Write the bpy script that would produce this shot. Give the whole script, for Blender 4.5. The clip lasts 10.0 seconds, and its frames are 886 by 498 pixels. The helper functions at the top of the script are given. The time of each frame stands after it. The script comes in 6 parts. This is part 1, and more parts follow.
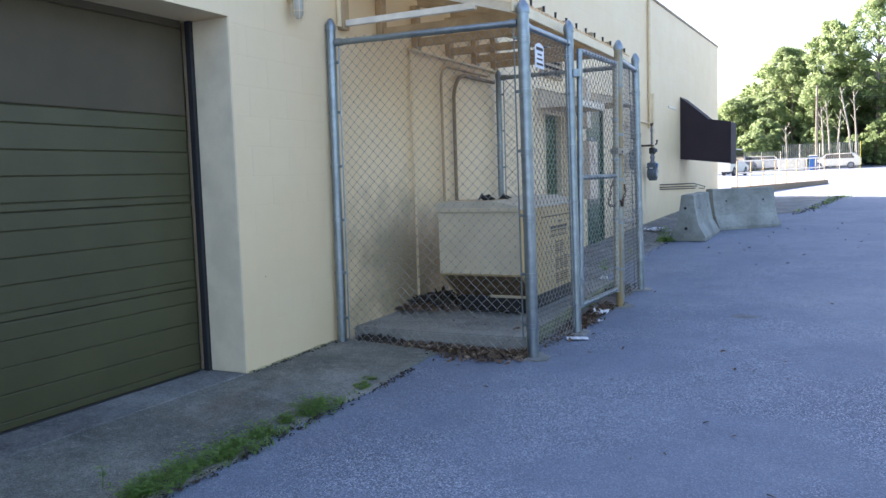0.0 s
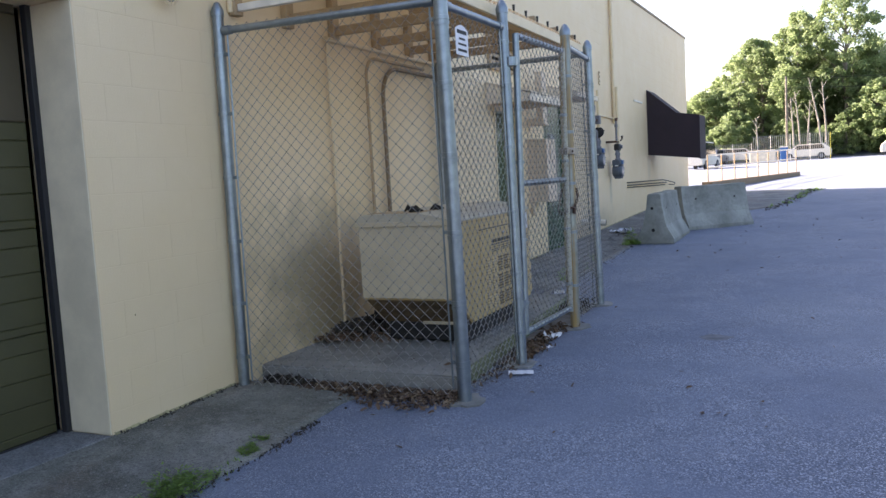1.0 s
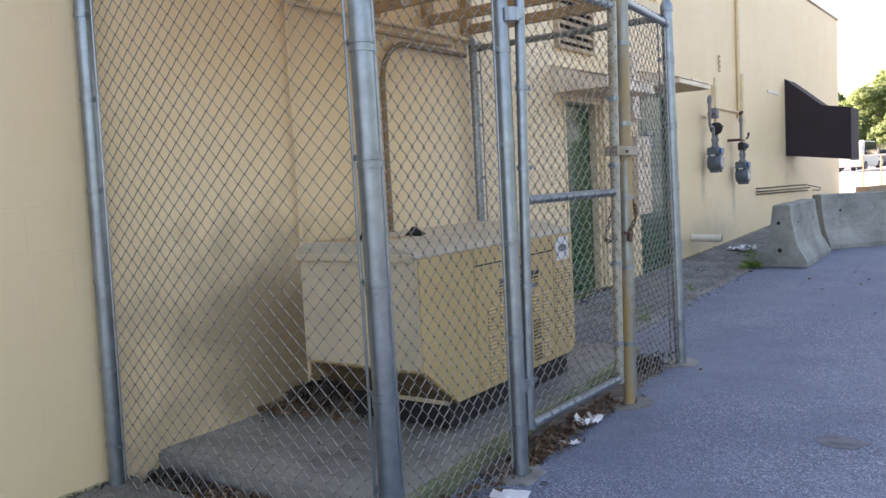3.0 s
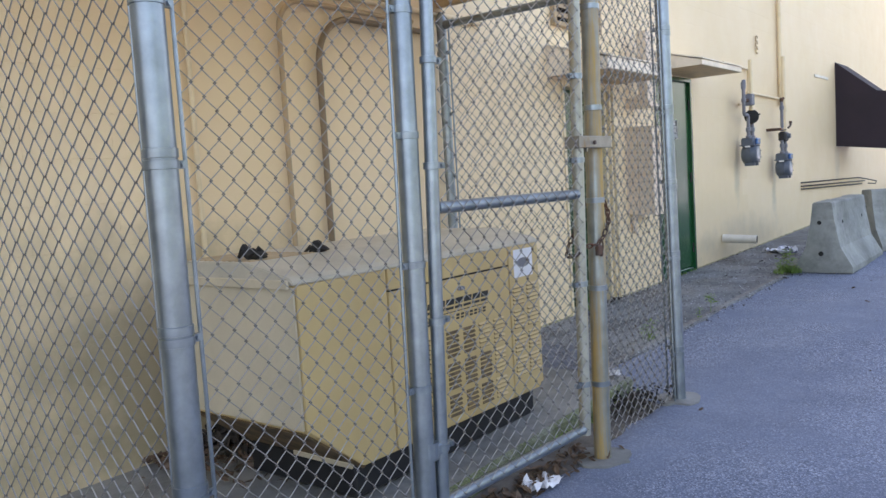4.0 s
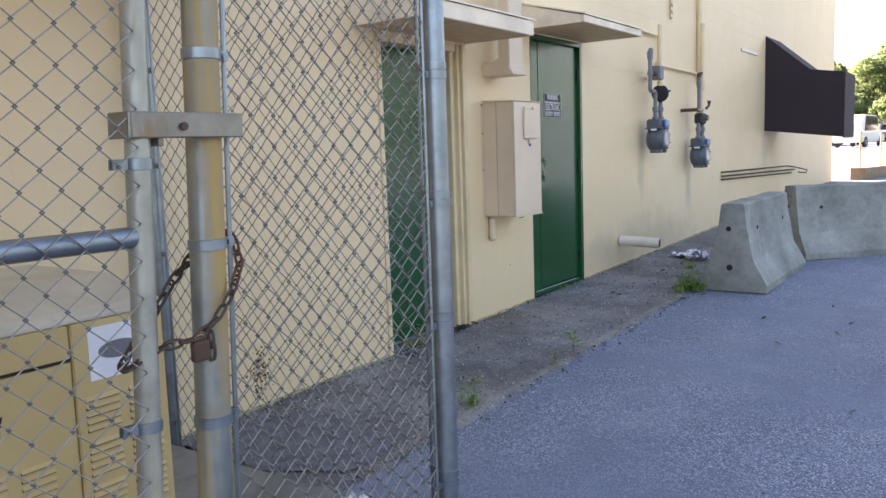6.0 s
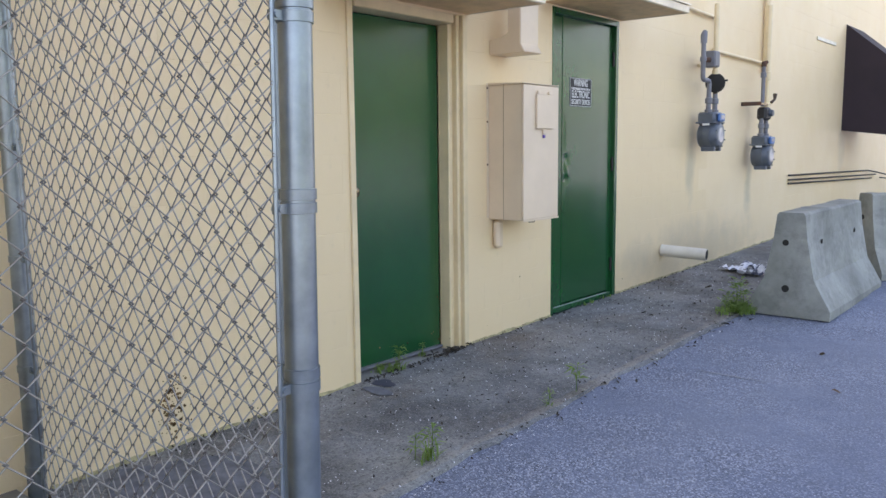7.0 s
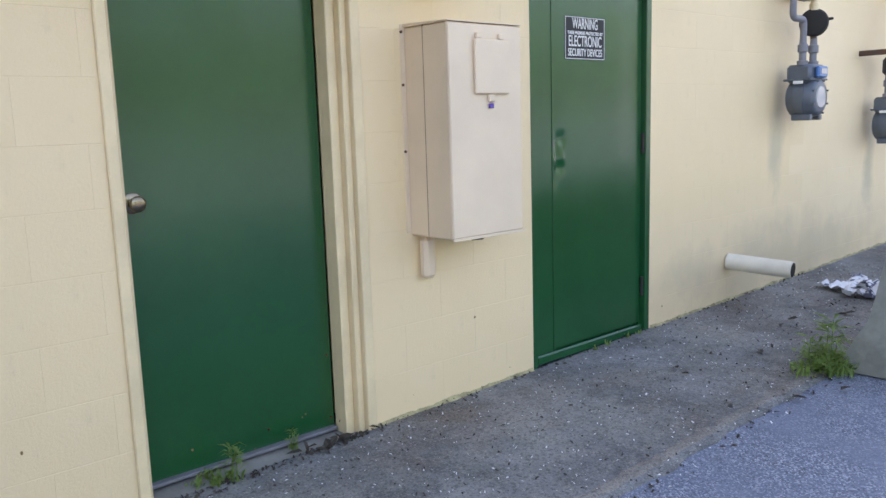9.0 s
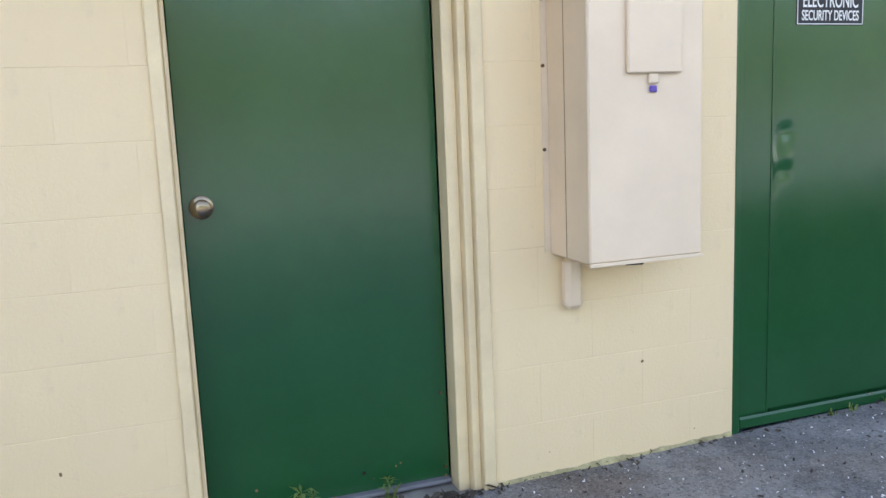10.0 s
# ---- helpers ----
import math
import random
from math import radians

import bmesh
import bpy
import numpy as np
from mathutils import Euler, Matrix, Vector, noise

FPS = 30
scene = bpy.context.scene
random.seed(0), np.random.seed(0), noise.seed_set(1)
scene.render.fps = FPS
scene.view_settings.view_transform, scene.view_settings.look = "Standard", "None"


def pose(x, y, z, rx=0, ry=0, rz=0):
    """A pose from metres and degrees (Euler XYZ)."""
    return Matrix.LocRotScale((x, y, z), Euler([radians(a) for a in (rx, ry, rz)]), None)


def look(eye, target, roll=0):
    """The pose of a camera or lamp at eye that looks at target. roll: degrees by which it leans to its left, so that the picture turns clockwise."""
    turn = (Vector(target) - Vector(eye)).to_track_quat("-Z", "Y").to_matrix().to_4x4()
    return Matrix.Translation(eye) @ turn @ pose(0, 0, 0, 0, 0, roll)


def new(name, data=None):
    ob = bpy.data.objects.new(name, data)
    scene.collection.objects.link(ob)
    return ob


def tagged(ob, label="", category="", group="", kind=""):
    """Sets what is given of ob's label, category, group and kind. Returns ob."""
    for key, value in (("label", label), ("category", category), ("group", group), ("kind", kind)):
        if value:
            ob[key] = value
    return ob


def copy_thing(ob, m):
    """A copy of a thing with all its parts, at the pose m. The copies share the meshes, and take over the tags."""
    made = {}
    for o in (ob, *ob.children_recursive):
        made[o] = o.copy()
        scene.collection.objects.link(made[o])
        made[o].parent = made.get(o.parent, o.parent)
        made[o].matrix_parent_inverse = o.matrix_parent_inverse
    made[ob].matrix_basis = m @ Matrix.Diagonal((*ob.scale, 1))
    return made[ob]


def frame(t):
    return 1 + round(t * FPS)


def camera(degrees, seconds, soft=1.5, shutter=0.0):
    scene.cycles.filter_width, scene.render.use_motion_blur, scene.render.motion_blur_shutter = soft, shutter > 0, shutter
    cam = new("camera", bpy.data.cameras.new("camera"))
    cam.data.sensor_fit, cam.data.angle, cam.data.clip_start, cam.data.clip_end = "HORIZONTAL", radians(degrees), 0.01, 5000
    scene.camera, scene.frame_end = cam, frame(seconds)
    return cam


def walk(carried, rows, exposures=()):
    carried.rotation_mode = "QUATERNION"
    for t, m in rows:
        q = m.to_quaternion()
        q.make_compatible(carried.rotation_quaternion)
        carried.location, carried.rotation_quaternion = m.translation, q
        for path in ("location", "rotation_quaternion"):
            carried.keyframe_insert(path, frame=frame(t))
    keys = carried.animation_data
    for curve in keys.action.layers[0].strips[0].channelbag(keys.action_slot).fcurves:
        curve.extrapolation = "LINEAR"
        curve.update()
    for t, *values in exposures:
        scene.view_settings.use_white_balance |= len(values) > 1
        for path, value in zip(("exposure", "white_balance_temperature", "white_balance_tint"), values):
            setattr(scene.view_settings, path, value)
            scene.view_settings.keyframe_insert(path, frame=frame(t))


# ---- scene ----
cam = camera(58.2, 10.0)
PATH = [
    (0, (3.655, 0.796, 1.137), (2.751, 2.571, 0.958), -1.8),
    (0.5, (3.622, 1.302, 1.187), (2.752, 3.092, 0.997), -2.7),
    (1, (3.59, 1.84, 1.185), (2.737, 3.639, 1.002), -3.2),
    (1.5, (3.621, 2.38, 1.183), (2.68, 4.136, 1.01), -2.8),
    (2, (3.565, 2.895, 1.21), (2.554, 4.613, 1.049), -1.9),
    (2.2, (3.554, 3.082, 1.231), (2.515, 4.783, 1.069), -1.7),
    (3.5, (3.494, 4.471, 1.177), (2.262, 6.038, 1.022), -4.0),
    (3.8, (3.523, 4.785, 1.206), (2.249, 6.319, 1.054), -4.1),
    (4, (3.477, 5.01, 1.191), (2.227, 6.563, 1.023), -3.5),
    (4.5, (3.431, 5.534, 1.208), (2.382, 7.224, 1.001), -2.5),
    (5, (3.402, 6.081, 1.219), (2.272, 7.718, 1.006), -2.4),
    (5.5, (3.3, 6.618, 1.219), (2.174, 8.255, 0.993), -2.3),
    (6.1, (3.178, 7.284, 1.259), (2.03, 8.902, 1.01), -1.8),
    (7.3, (2.98, 8.467, 1.207), (1.666, 9.951, 0.943), -0.9),
    (7.5, (2.908, 8.679, 1.212), (1.573, 10.142, 0.931), -1.4),
    (7.9, (2.777, 9.13, 1.219), (1.398, 10.549, 0.931), -2.1),
    (8, (2.757, 9.226, 1.212), (1.368, 10.634, 0.921), -2.3),
    (8.5, (2.684, 9.737, 1.222), (1.23, 11.076, 0.918), -1.7),
    (9, (2.59, 10.202, 1.221), (1.103, 11.501, 0.905), -1.8),
    (9.2, (2.563, 10.407, 1.203), (1.052, 11.679, 0.887), -1.9),
    (9.5, (2.513, 10.679, 1.228), (0.903, 11.823, 0.91), -2.0),
    (10, (2.379, 11.081, 1.188), (0.511, 11.729, 0.887), -2.4),
]
EXPOSURES = [(0.0, 2.8, 6400, 18), (0.5, 2.54, 6650, 20), (1.0, 2.46, 6900, 22), (2.0, 2.15, 7650, 25), (3.5, 3.17, 7870, 24), (4.5, 3.03, 7400, 24), (5.0, 2.98, 7650, 25), (6.1, 3.01, 7600, 25), (7.5, 3.34, 7900, 25), (8.5, 3.45, 7850, 25), (9.0, 3.38, 7650, 25), (9.5, 3.43, 7650, 24), (10.0, 3.58, 7800, 24)]
walk(cam, [(t, look(eye, target, roll)) for t, eye, target, roll in PATH], EXPOSURES)

# ---- sky and sun ----
SUN_UP, SUN_ROUND = radians(27), radians(287)
world = bpy.data.worlds.new("sky")
scene.world = world
world.use_nodes = True
wn = world.node_tree
sky = wn.nodes.new("ShaderNodeTexSky")
sky.sky_type, sky.sun_disc = "NISHITA", False
sky.sun_elevation, sky.sun_rotation = SUN_UP, SUN_ROUND
sky.air_density, sky.dust_density = 1.0, 2.5
bg = wn.nodes["Background"]
bg.inputs["Strength"].default_value = 0.085
wn.links.new(sky.outputs["Color"], bg.inputs["Color"])
sun = new("sun", bpy.data.lights.new("sun", "SUN"))
sun.data.energy, sun.data.angle, sun.data.color = 5.0, radians(0.5), (1.0, 0.93, 0.82)
sun_way = Vector((math.sin(SUN_ROUND) * math.cos(SUN_UP), math.cos(SUN_ROUND) * math.cos(SUN_UP), math.sin(SUN_UP)))
sun.matrix_world = look(sun_way * 60, (0, 0, 0))


# ---- materials ----
class Paint:
    """A node material under construction."""

    def __init__(self, name, rough=0.6, metal=0.0):
        self.m = bpy.data.materials.new(name)
        self.m.use_nodes = True
        self.t = self.m.node_tree
        self.p = self.t.nodes["Principled BSDF"]
        self.p.inputs["Roughness"].default_value = rough
        self.p.inputs["Metallic"].default_value = metal
        self.co = self.t.nodes.new("ShaderNodeTexCoord").outputs["Object"]

    def node(self, kind, **values):
        n = self.t.nodes.new(kind)
        for k, v in values.items():
            n.inputs[k].default_value = v
        return n

    def link(self, a, b):
        self.t.links.new(a, b)

    def noise(self, scale, detail=4.0, rough=0.6, stretch=None):
        n = self.node("ShaderNodeTexNoise", Scale=scale, Detail=detail, Roughness=rough)
        if stretch:
            mp = self.node("ShaderNodeMapping", Scale=stretch)
            self.link(self.co, mp.inputs["Vector"])
            self.link(mp.outputs["Vector"], n.inputs["Vector"])
        else:
            self.link(self.co, n.inputs["Vector"])
        return n.outputs["Fac"]

    def cells(self, scale):
        n = self.node("ShaderNodeTexVoronoi", Scale=scale)
        self.link(self.co, n.inputs["Vector"])
        return n.outputs["Color"]

    def span(self, fac, lo, hi, to_lo=0.0, to_hi=1.0):
        n = self.node("ShaderNodeMapRange")
        for i, v in ((1, lo), (2, hi), (3, to_lo), (4, to_hi)):
            n.inputs[i].default_value = v
        self.link(fac, n.inputs[0])
        return n.outputs[0]

    def mix(self, fac, a, b, mode="MIX"):
        n = self.t.nodes.new("ShaderNodeMix")
        n.data_type, n.blend_type = "RGBA", mode
        for i, v in ((6, a), (7, b)):
            if isinstance(v, tuple):
                n.inputs[i].default_value = (*v, 1)
            else:
                self.link(v, n.inputs[i])
        if isinstance(fac, float):
            n.inputs[0].default_value = fac
        else:
            self.link(fac, n.inputs[0])
        return n.outputs[2]

    def times(self, a, b):
        n = self.t.nodes.new("ShaderNodeMath")
        n.operation = "MULTIPLY"
        for i, v in ((0, a), (1, b)):
            if isinstance(v, float):
                n.inputs[i].default_value = v
            else:
                self.link(v, n.inputs[i])
        return n.outputs[0]

    def chance(self):
        return self.t.nodes.new("ShaderNodeObjectInfo").outputs["Random"]

    def island(self):
        return self.t.nodes.new("ShaderNodeNewGeometry").outputs["Random Per Island"]

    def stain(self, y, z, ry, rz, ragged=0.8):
        """1 inside an uneven mark on the wall at (y, z), fading to 0 at its rim."""
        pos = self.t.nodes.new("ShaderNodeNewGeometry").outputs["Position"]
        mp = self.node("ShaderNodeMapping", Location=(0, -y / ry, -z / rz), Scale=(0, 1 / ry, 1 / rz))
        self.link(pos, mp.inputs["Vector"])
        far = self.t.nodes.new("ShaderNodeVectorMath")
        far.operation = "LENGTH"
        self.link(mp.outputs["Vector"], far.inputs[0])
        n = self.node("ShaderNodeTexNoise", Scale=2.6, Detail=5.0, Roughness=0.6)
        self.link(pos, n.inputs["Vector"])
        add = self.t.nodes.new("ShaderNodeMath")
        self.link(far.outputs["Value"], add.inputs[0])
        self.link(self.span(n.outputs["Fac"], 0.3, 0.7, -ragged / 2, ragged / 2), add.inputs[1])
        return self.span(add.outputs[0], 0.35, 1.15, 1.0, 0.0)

    def colour(self, c):
        if isinstance(c, tuple):
            self.p.inputs["Base Color"].default_value = (*c, 1)
        else:
            self.link(c, self.p.inputs["Base Color"])

    def rough(self, fac):
        self.link(fac, self.p.inputs["Roughness"])

    def bump(self, fac, strength, distance):
        b = self.node("ShaderNodeBump", Strength=strength, Distance=distance)
        self.link(fac, b.inputs["Height"])
        self.link(b.outputs["Normal"], self.p.inputs["Normal"])


def plain(name, c, rough=0.6, metal=0.0, vary=0.12, scale=9.0, bump=0.0, fine=120.0):
    """One colour with stains at two scales and, where bump is given, fine relief."""
    p = Paint(name, rough, metal)
    dark = tuple(v * (1 - vary) for v in c)
    light = tuple(min(1, v * (1 + vary)) for v in c)
    base = p.mix(p.span(p.noise(scale), 0.35, 0.65), dark, light)
    p.colour(p.mix(p.span(p.noise(fine, 2), 0.3, 0.7, 0.0, vary), base, tuple(v * 0.6 for v in c)))
    if bump:
        p.bump(p.noise(fine, 3), bump, 0.004)
    return p.m


def make_wall_paint():
    p = Paint("cream_wall_paint", 0.5)
    base = p.mix(p.span(p.noise(0.7, 5), 0.35, 0.65), (0.782, 0.606, 0.362), (0.825, 0.654, 0.418))
    streak = p.span(p.noise(3.0, 6, 0.65, (1, 5, 0.35)), 0.58, 0.85, 0.0, 0.1)
    base = p.mix(streak, base, (0.5, 0.41, 0.25))
    grime = p.span(p.noise(5.0, 8, 0.75), 0.62, 0.78, 0.0, 0.22)
    base = p.mix(grime, base, (0.42, 0.36, 0.25))
    base = p.mix(p.span(p.chance(), 0, 1, 0.0, 0.02), base, (0.58, 0.48, 0.3))
    # a dark olive patch low beside the generator, splash marks and drips
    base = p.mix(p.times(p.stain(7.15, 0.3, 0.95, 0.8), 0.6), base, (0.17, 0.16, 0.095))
    for y, z, ry, rz, k in ((15.6, 0.2, 1.7, 0.3, 0.35), (15.5, 1.05, 0.12, 0.42, 0.5), (17.08, 0.85, 0.12, 0.4, 0.5), (21.0, 1.15, 0.25, 0.4, 0.3)):
        base = p.mix(p.times(p.stain(y, z, ry, rz), k), base, (0.36, 0.345, 0.25))
    p.colour(base)
    p.rough(p.span(p.noise(4.0), 0.3, 0.7, 0.42, 0.6))
    p.bump(p.noise(85.0, 5, 0.7), 0.35, 0.006)
    return p.m


def make_asphalt():
    p = Paint("worn_asphalt", 0.85)
    base = p.mix(p.span(p.noise(0.6, 6), 0.35, 0.7), (0.121, 0.15, 0.213), (0.185, 0.219, 0.287))
    base = p.mix(p.span(p.noise(3.5, 5), 0.4, 0.75, 0, 0.5), base, (0.1, 0.117, 0.16))
    grit = p.t.nodes.new("ShaderNodeSeparateColor")
    p.link(p.cells(165.0), grit.inputs[0])
    bare = p.span(p.noise(0.8, 5, 0.65), 0.42, 0.6, 0.3, 1.0)
    base = p.mix(p.times(p.span(grit.outputs[0], 0.55, 0.98, 0.0, 0.9), bare), base, (0.46, 0.5, 0.58))
    base = p.mix(p.times(p.span(grit.outputs[1], 0.58, 0.95, 0.0, 0.85), bare), base, (0.038, 0.042, 0.056))
    pale = p.span(p.noise(0.22, 4, 0.6, (1.2, 0.4, 1)), 0.52, 0.7, 0.0, 0.45)
    base = p.mix(pale, base, (0.238, 0.262, 0.298))
    base = p.mix(p.span(p.noise(1.3, 7, 0.72), 0.52, 0.72, 0.0, 0.35), base, (0.27, 0.295, 0.345))
    base = p.mix(p.span(p.noise(9.0, 6, 0.75), 0.6, 0.72, 0.0, 0.4), base, (0.08, 0.086, 0.105))
    p.colour(base)
    p.bump(grit.outputs[0], 0.5, 0.004)
    return p.m


def make_concrete(name, dark, light, spots=True):
    p = Paint(name, 0.85)
    base = p.mix(p.span(p.noise(1.6, 7, 0.65), 0.38, 0.64), dark, light)
    base = p.mix(p.span(p.noise(6.0, 6, 0.7), 0.48, 0.75, 0.0, 0.6), base, tuple(v * 0.45 for v in dark))
    if spots:
        base = p.mix(p.span(p.noise(0.9, 5, 0.7, (1.4, 0.7, 1)), 0.5, 0.68, 0.0, 0.6), base, (0.15, 0.105, 0.07))
        base = p.mix(p.span(p.noise(1.1, 7, 0.72), 0.5, 0.64, 0.0, 0.6), base, (0.3, 0.3, 0.275))
        base = p.mix(p.span(p.noise(2.4, 8, 0.75), 0.55, 0.75, 0.0, 0.5), base, (0.1, 0.1, 0.095))
        base = p.mix(p.span(p.noise(16.0, 8, 0.8), 0.52, 0.68, 0.0, 0.55), base, (0.33, 0.32, 0.28))
        base = p.mix(p.span(p.noise(22.0, 8, 0.8), 0.55, 0.7, 0.0, 0.6), base, (0.05, 0.048, 0.042))
        base = p.mix(p.span(p.noise(130.0, 3, 0.6), 0.52, 0.66, 0.0, 0.5), base, (0.36, 0.35, 0.32))
        base = p.mix(p.span(p.noise(110.0, 3, 0.6, (1.1, 0.9, 1.3)), 0.54, 0.66, 0.0, 0.6), base, (0.045, 0.045, 0.045))
        cell = p.t.nodes.new("ShaderNodeSeparateColor")
        p.link(p.cells(95.0), cell.inputs[0])
        base = p.mix(p.span(cell.outputs[0], 0.95, 1.0, 0.0, 0.3), base, (0.42, 0.4, 0.36))
        base = p.mix(p.span(cell.outputs[1], 0.75, 1.0, 0.0, 0.6), base, (0.06, 0.06, 0.055))
    p.colour(base)
    p.bump(p.noise(70.0, 6, 0.75), 0.5, 0.006)
    return p.m


def make_steel(name, c, rust=0.0, rust_colour=(0.33, 0.2, 0.07), metal=0.55, rough=0.42, run=(1.5, 1.5, 0.5)):
    p = Paint(name, rough, metal)
    base = p.mix(p.span(p.noise(14.0, 4), 0.3, 0.7), tuple(v * 0.8 for v in c), tuple(v * 1.15 for v in c))
    base = p.mix(p.span(p.noise(4.0, 5, 0.6, (1, 1, 0.3)), 0.45, 0.75, 0, 0.4), base, tuple(v * 0.6 for v in c))
    if rust:
        fac = p.span(p.noise(5.0, 6, 0.7, run), 0.62 - rust * 0.3, 0.75 - rust * 0.25)
        base = p.mix(fac, base, rust_colour)
        p.link(p.span(fac, 0, 1, metal, 0.0), p.p.inputs["Metallic"])
        p.rough(p.span(fac, 0, 1, rough, 0.9))
    p.colour(base)
    return p.m


def make_green():
    p = Paint("glossy_green_door_paint", 0.2)
    base = p.mix(p.span(p.noise(2.0, 5), 0.3, 0.7), (0.002, 0.066, 0.021), (0.0035, 0.082, 0.027))
    base = p.mix(p.span(p.noise(9.0, 8, 0.75), 0.66, 0.8, 0, 0.25), base, (0.02, 0.09, 0.055))
    p.colour(base)
    p.rough(p.span(p.noise(3.0, 6), 0.3, 0.75, 0.18, 0.28))
    p.p.inputs["Specular IOR Level"].default_value = 0.6
    p.bump(p.noise(5.0, 3), 0.05, 0.03)
    return p.m


def make_generator_paint():
    p = Paint("tan_sheet_metal_paint", 0.42)
    base = p.mix(p.span(p.noise(1.6, 5), 0.3, 0.7), (0.54, 0.375, 0.16), (0.6, 0.44, 0.205))
    base = p.mix(p.span(p.noise(7.0, 7, 0.7, (1, 1, 0.5)), 0.55, 0.8, 0, 0.35), base, (0.42, 0.36, 0.22))
    p.colour(base)
    p.bump(p.noise(150.0, 2), 0.08, 0.002)
    return p.m


def make_leaf(name, dark, light, through_light=None):
    p = Paint(name, 0.6)
    base = p.mix(p.span(p.noise(0.35, 3), 0.3, 0.7), dark, light)
    p.colour(p.mix(p.span(p.island(), 0, 1, 0.0, 0.55), base, tuple(v * 1.25 for v in light)))
    if through_light:
        tr = p.node("ShaderNodeBsdfTranslucent")
        tr.inputs["Color"].default_value = (*through_light, 1)
        mx = p.node("ShaderNodeMixShader")
        mx.inputs[0].default_value = 0.5
        p.link(p.p.outputs[0], mx.inputs[1])
        p.link(tr.outputs[0], mx.inputs[2])
        p.link(mx.outputs[0], p.t.nodes["Material Output"].inputs[0])
    return p.m


WALL = make_wall_paint()
TRIM = plain("cream_trim_gloss", (0.75, 0.6, 0.37), 0.4, vary=0.08, scale=5, bump=0.08)
CREAM_METAL = plain("cream_cabinet_paint", (0.72, 0.575, 0.415), 0.45, vary=0.05, scale=3, bump=0.05)
ASPHALT = make_asphalt()
CONCRETE = make_concrete("stained_apron_concrete", (0.083, 0.087, 0.091), (0.24, 0.252, 0.255))
MOSSY = make_concrete("mossy_stained_concrete", (0.072, 0.077, 0.062), (0.2, 0.204, 0.168))
DUSTY = make_concrete("sandy_worn_concrete_edge", (0.15, 0.135, 0.12), (0.3, 0.28, 0.25))
MOSS = make_concrete("moss_grown_concrete", (0.075, 0.1, 0.03), (0.2, 0.23, 0.1))
MORTAR = plain("mossy_flaking_mortar", (0.36, 0.32, 0.17), 0.9, vary=0.4, scale=16, bump=0.5)
PAD = make_concrete("grey_pad_concrete", (0.19, 0.19, 0.175), (0.32, 0.315, 0.29), False)
BARRIER = make_concrete("weathered_barrier_concrete", (0.19, 0.2, 0.175), (0.36, 0.37, 0.335), False)
STEEL = make_steel("blue_grey_galvanised_steel", (0.275, 0.32, 0.35), metal=0.82, rough=0.36)
RUSTED = make_steel("rust_streaked_galvanised_steel", (0.27, 0.3, 0.29), 0.62, (0.42, 0.28, 0.1), 0.75, 0.38, (2.6, 2.6, 0.16))
STILE = make_steel("pale_stained_galvanised_steel", (0.4, 0.4, 0.34), 0.45, (0.42, 0.31, 0.16), 0.6, 0.42, (2.2, 2.2, 0.2))
LATCH = make_steel("rust_spotted_latch_steel", (0.27, 0.25, 0.21), 0.42, (0.3, 0.18, 0.06), 0.7, 0.45)
WIRE = make_steel("dull_galvanised_wire", (0.38, 0.37, 0.35), 0.12, (0.2, 0.15, 0.1), 0.4, 0.5)
# darker wire colour, painting in the shade where strands cross
KNUCKLE = make_steel("shaded_wire_knuckles", (0.22, 0.215, 0.21), 0.3, (0.14, 0.1, 0.07), 0.4, 0.6)
CHAIN = make_steel("brown_rusted_chain", (0.09, 0.065, 0.055), 0.6, (0.12, 0.05, 0.025), 0.5, 0.6)
BRASS = make_steel("dull_satin_nickel", (0.27, 0.22, 0.15), 0, metal=1.0, rough=0.25)
CHROME = make_steel("bright_worn_chrome", (0.6, 0.6, 0.6), 0, metal=1.0, rough=0.2)
LID = plain("weathered_grey_tan_paint", (0.5, 0.45, 0.345), 0.5, vary=0.1, scale=5)
GREEN = make_green()
GENERATOR = make_generator_paint()
BLACK = plain("black_painted_metal", (0.014, 0.014, 0.015), 0.5)
# brown of the stained louvres; also the painted shade under the generator's end
STAIN_SHADE = plain("stained_and_shaded_tan_paint", (0.16, 0.105, 0.05), 0.7, vary=0.4, scale=14)
# near-black; on slots, bores and holes it paints the dark inside
NEAR_BLACK = plain("dark_void", (0.02, 0.018, 0.015), 0.9)
OLIVE = plain("dark_olive_door_enamel", (0.062, 0.06, 0.026), 0.4, vary=0.15, scale=1.5, bump=0.04)
MAROON = plain("dark_maroon_fabric", (0.022, 0.012, 0.018), 0.75, vary=0.2, scale=2.0, bump=0.2)
TIMBER = plain("tan_painted_lumber", (0.46, 0.33, 0.19), 0.7, vary=0.15, scale=6, bump=0.15)
WHITE = plain("weathered_white_paint", (0.8, 0.74, 0.63), 0.55, vary=0.08)
LINING = plain("pale_jamb_paint", (0.76, 0.66, 0.48), 0.55, vary=0.1, scale=3, bump=0.1)
SOFFIT = plain("tan_soffit_paint", (0.74, 0.5, 0.28), 0.6, vary=0.12)
# paler than the generator's body paint
PALE_TAN = plain("pale_tan_paint", (0.57, 0.485, 0.335), 0.5, vary=0.08, scale=4)
BROWN = plain("brown_conduit_paint", (0.24, 0.17, 0.1), 0.6, vary=0.15)
SOIL = plain("grey_brown_soil", (0.13, 0.115, 0.1), 0.95, vary=0.35, scale=12, bump=0.5)
PVC = plain("off_white_pvc", (0.7, 0.66, 0.56), 0.4, vary=0.06)
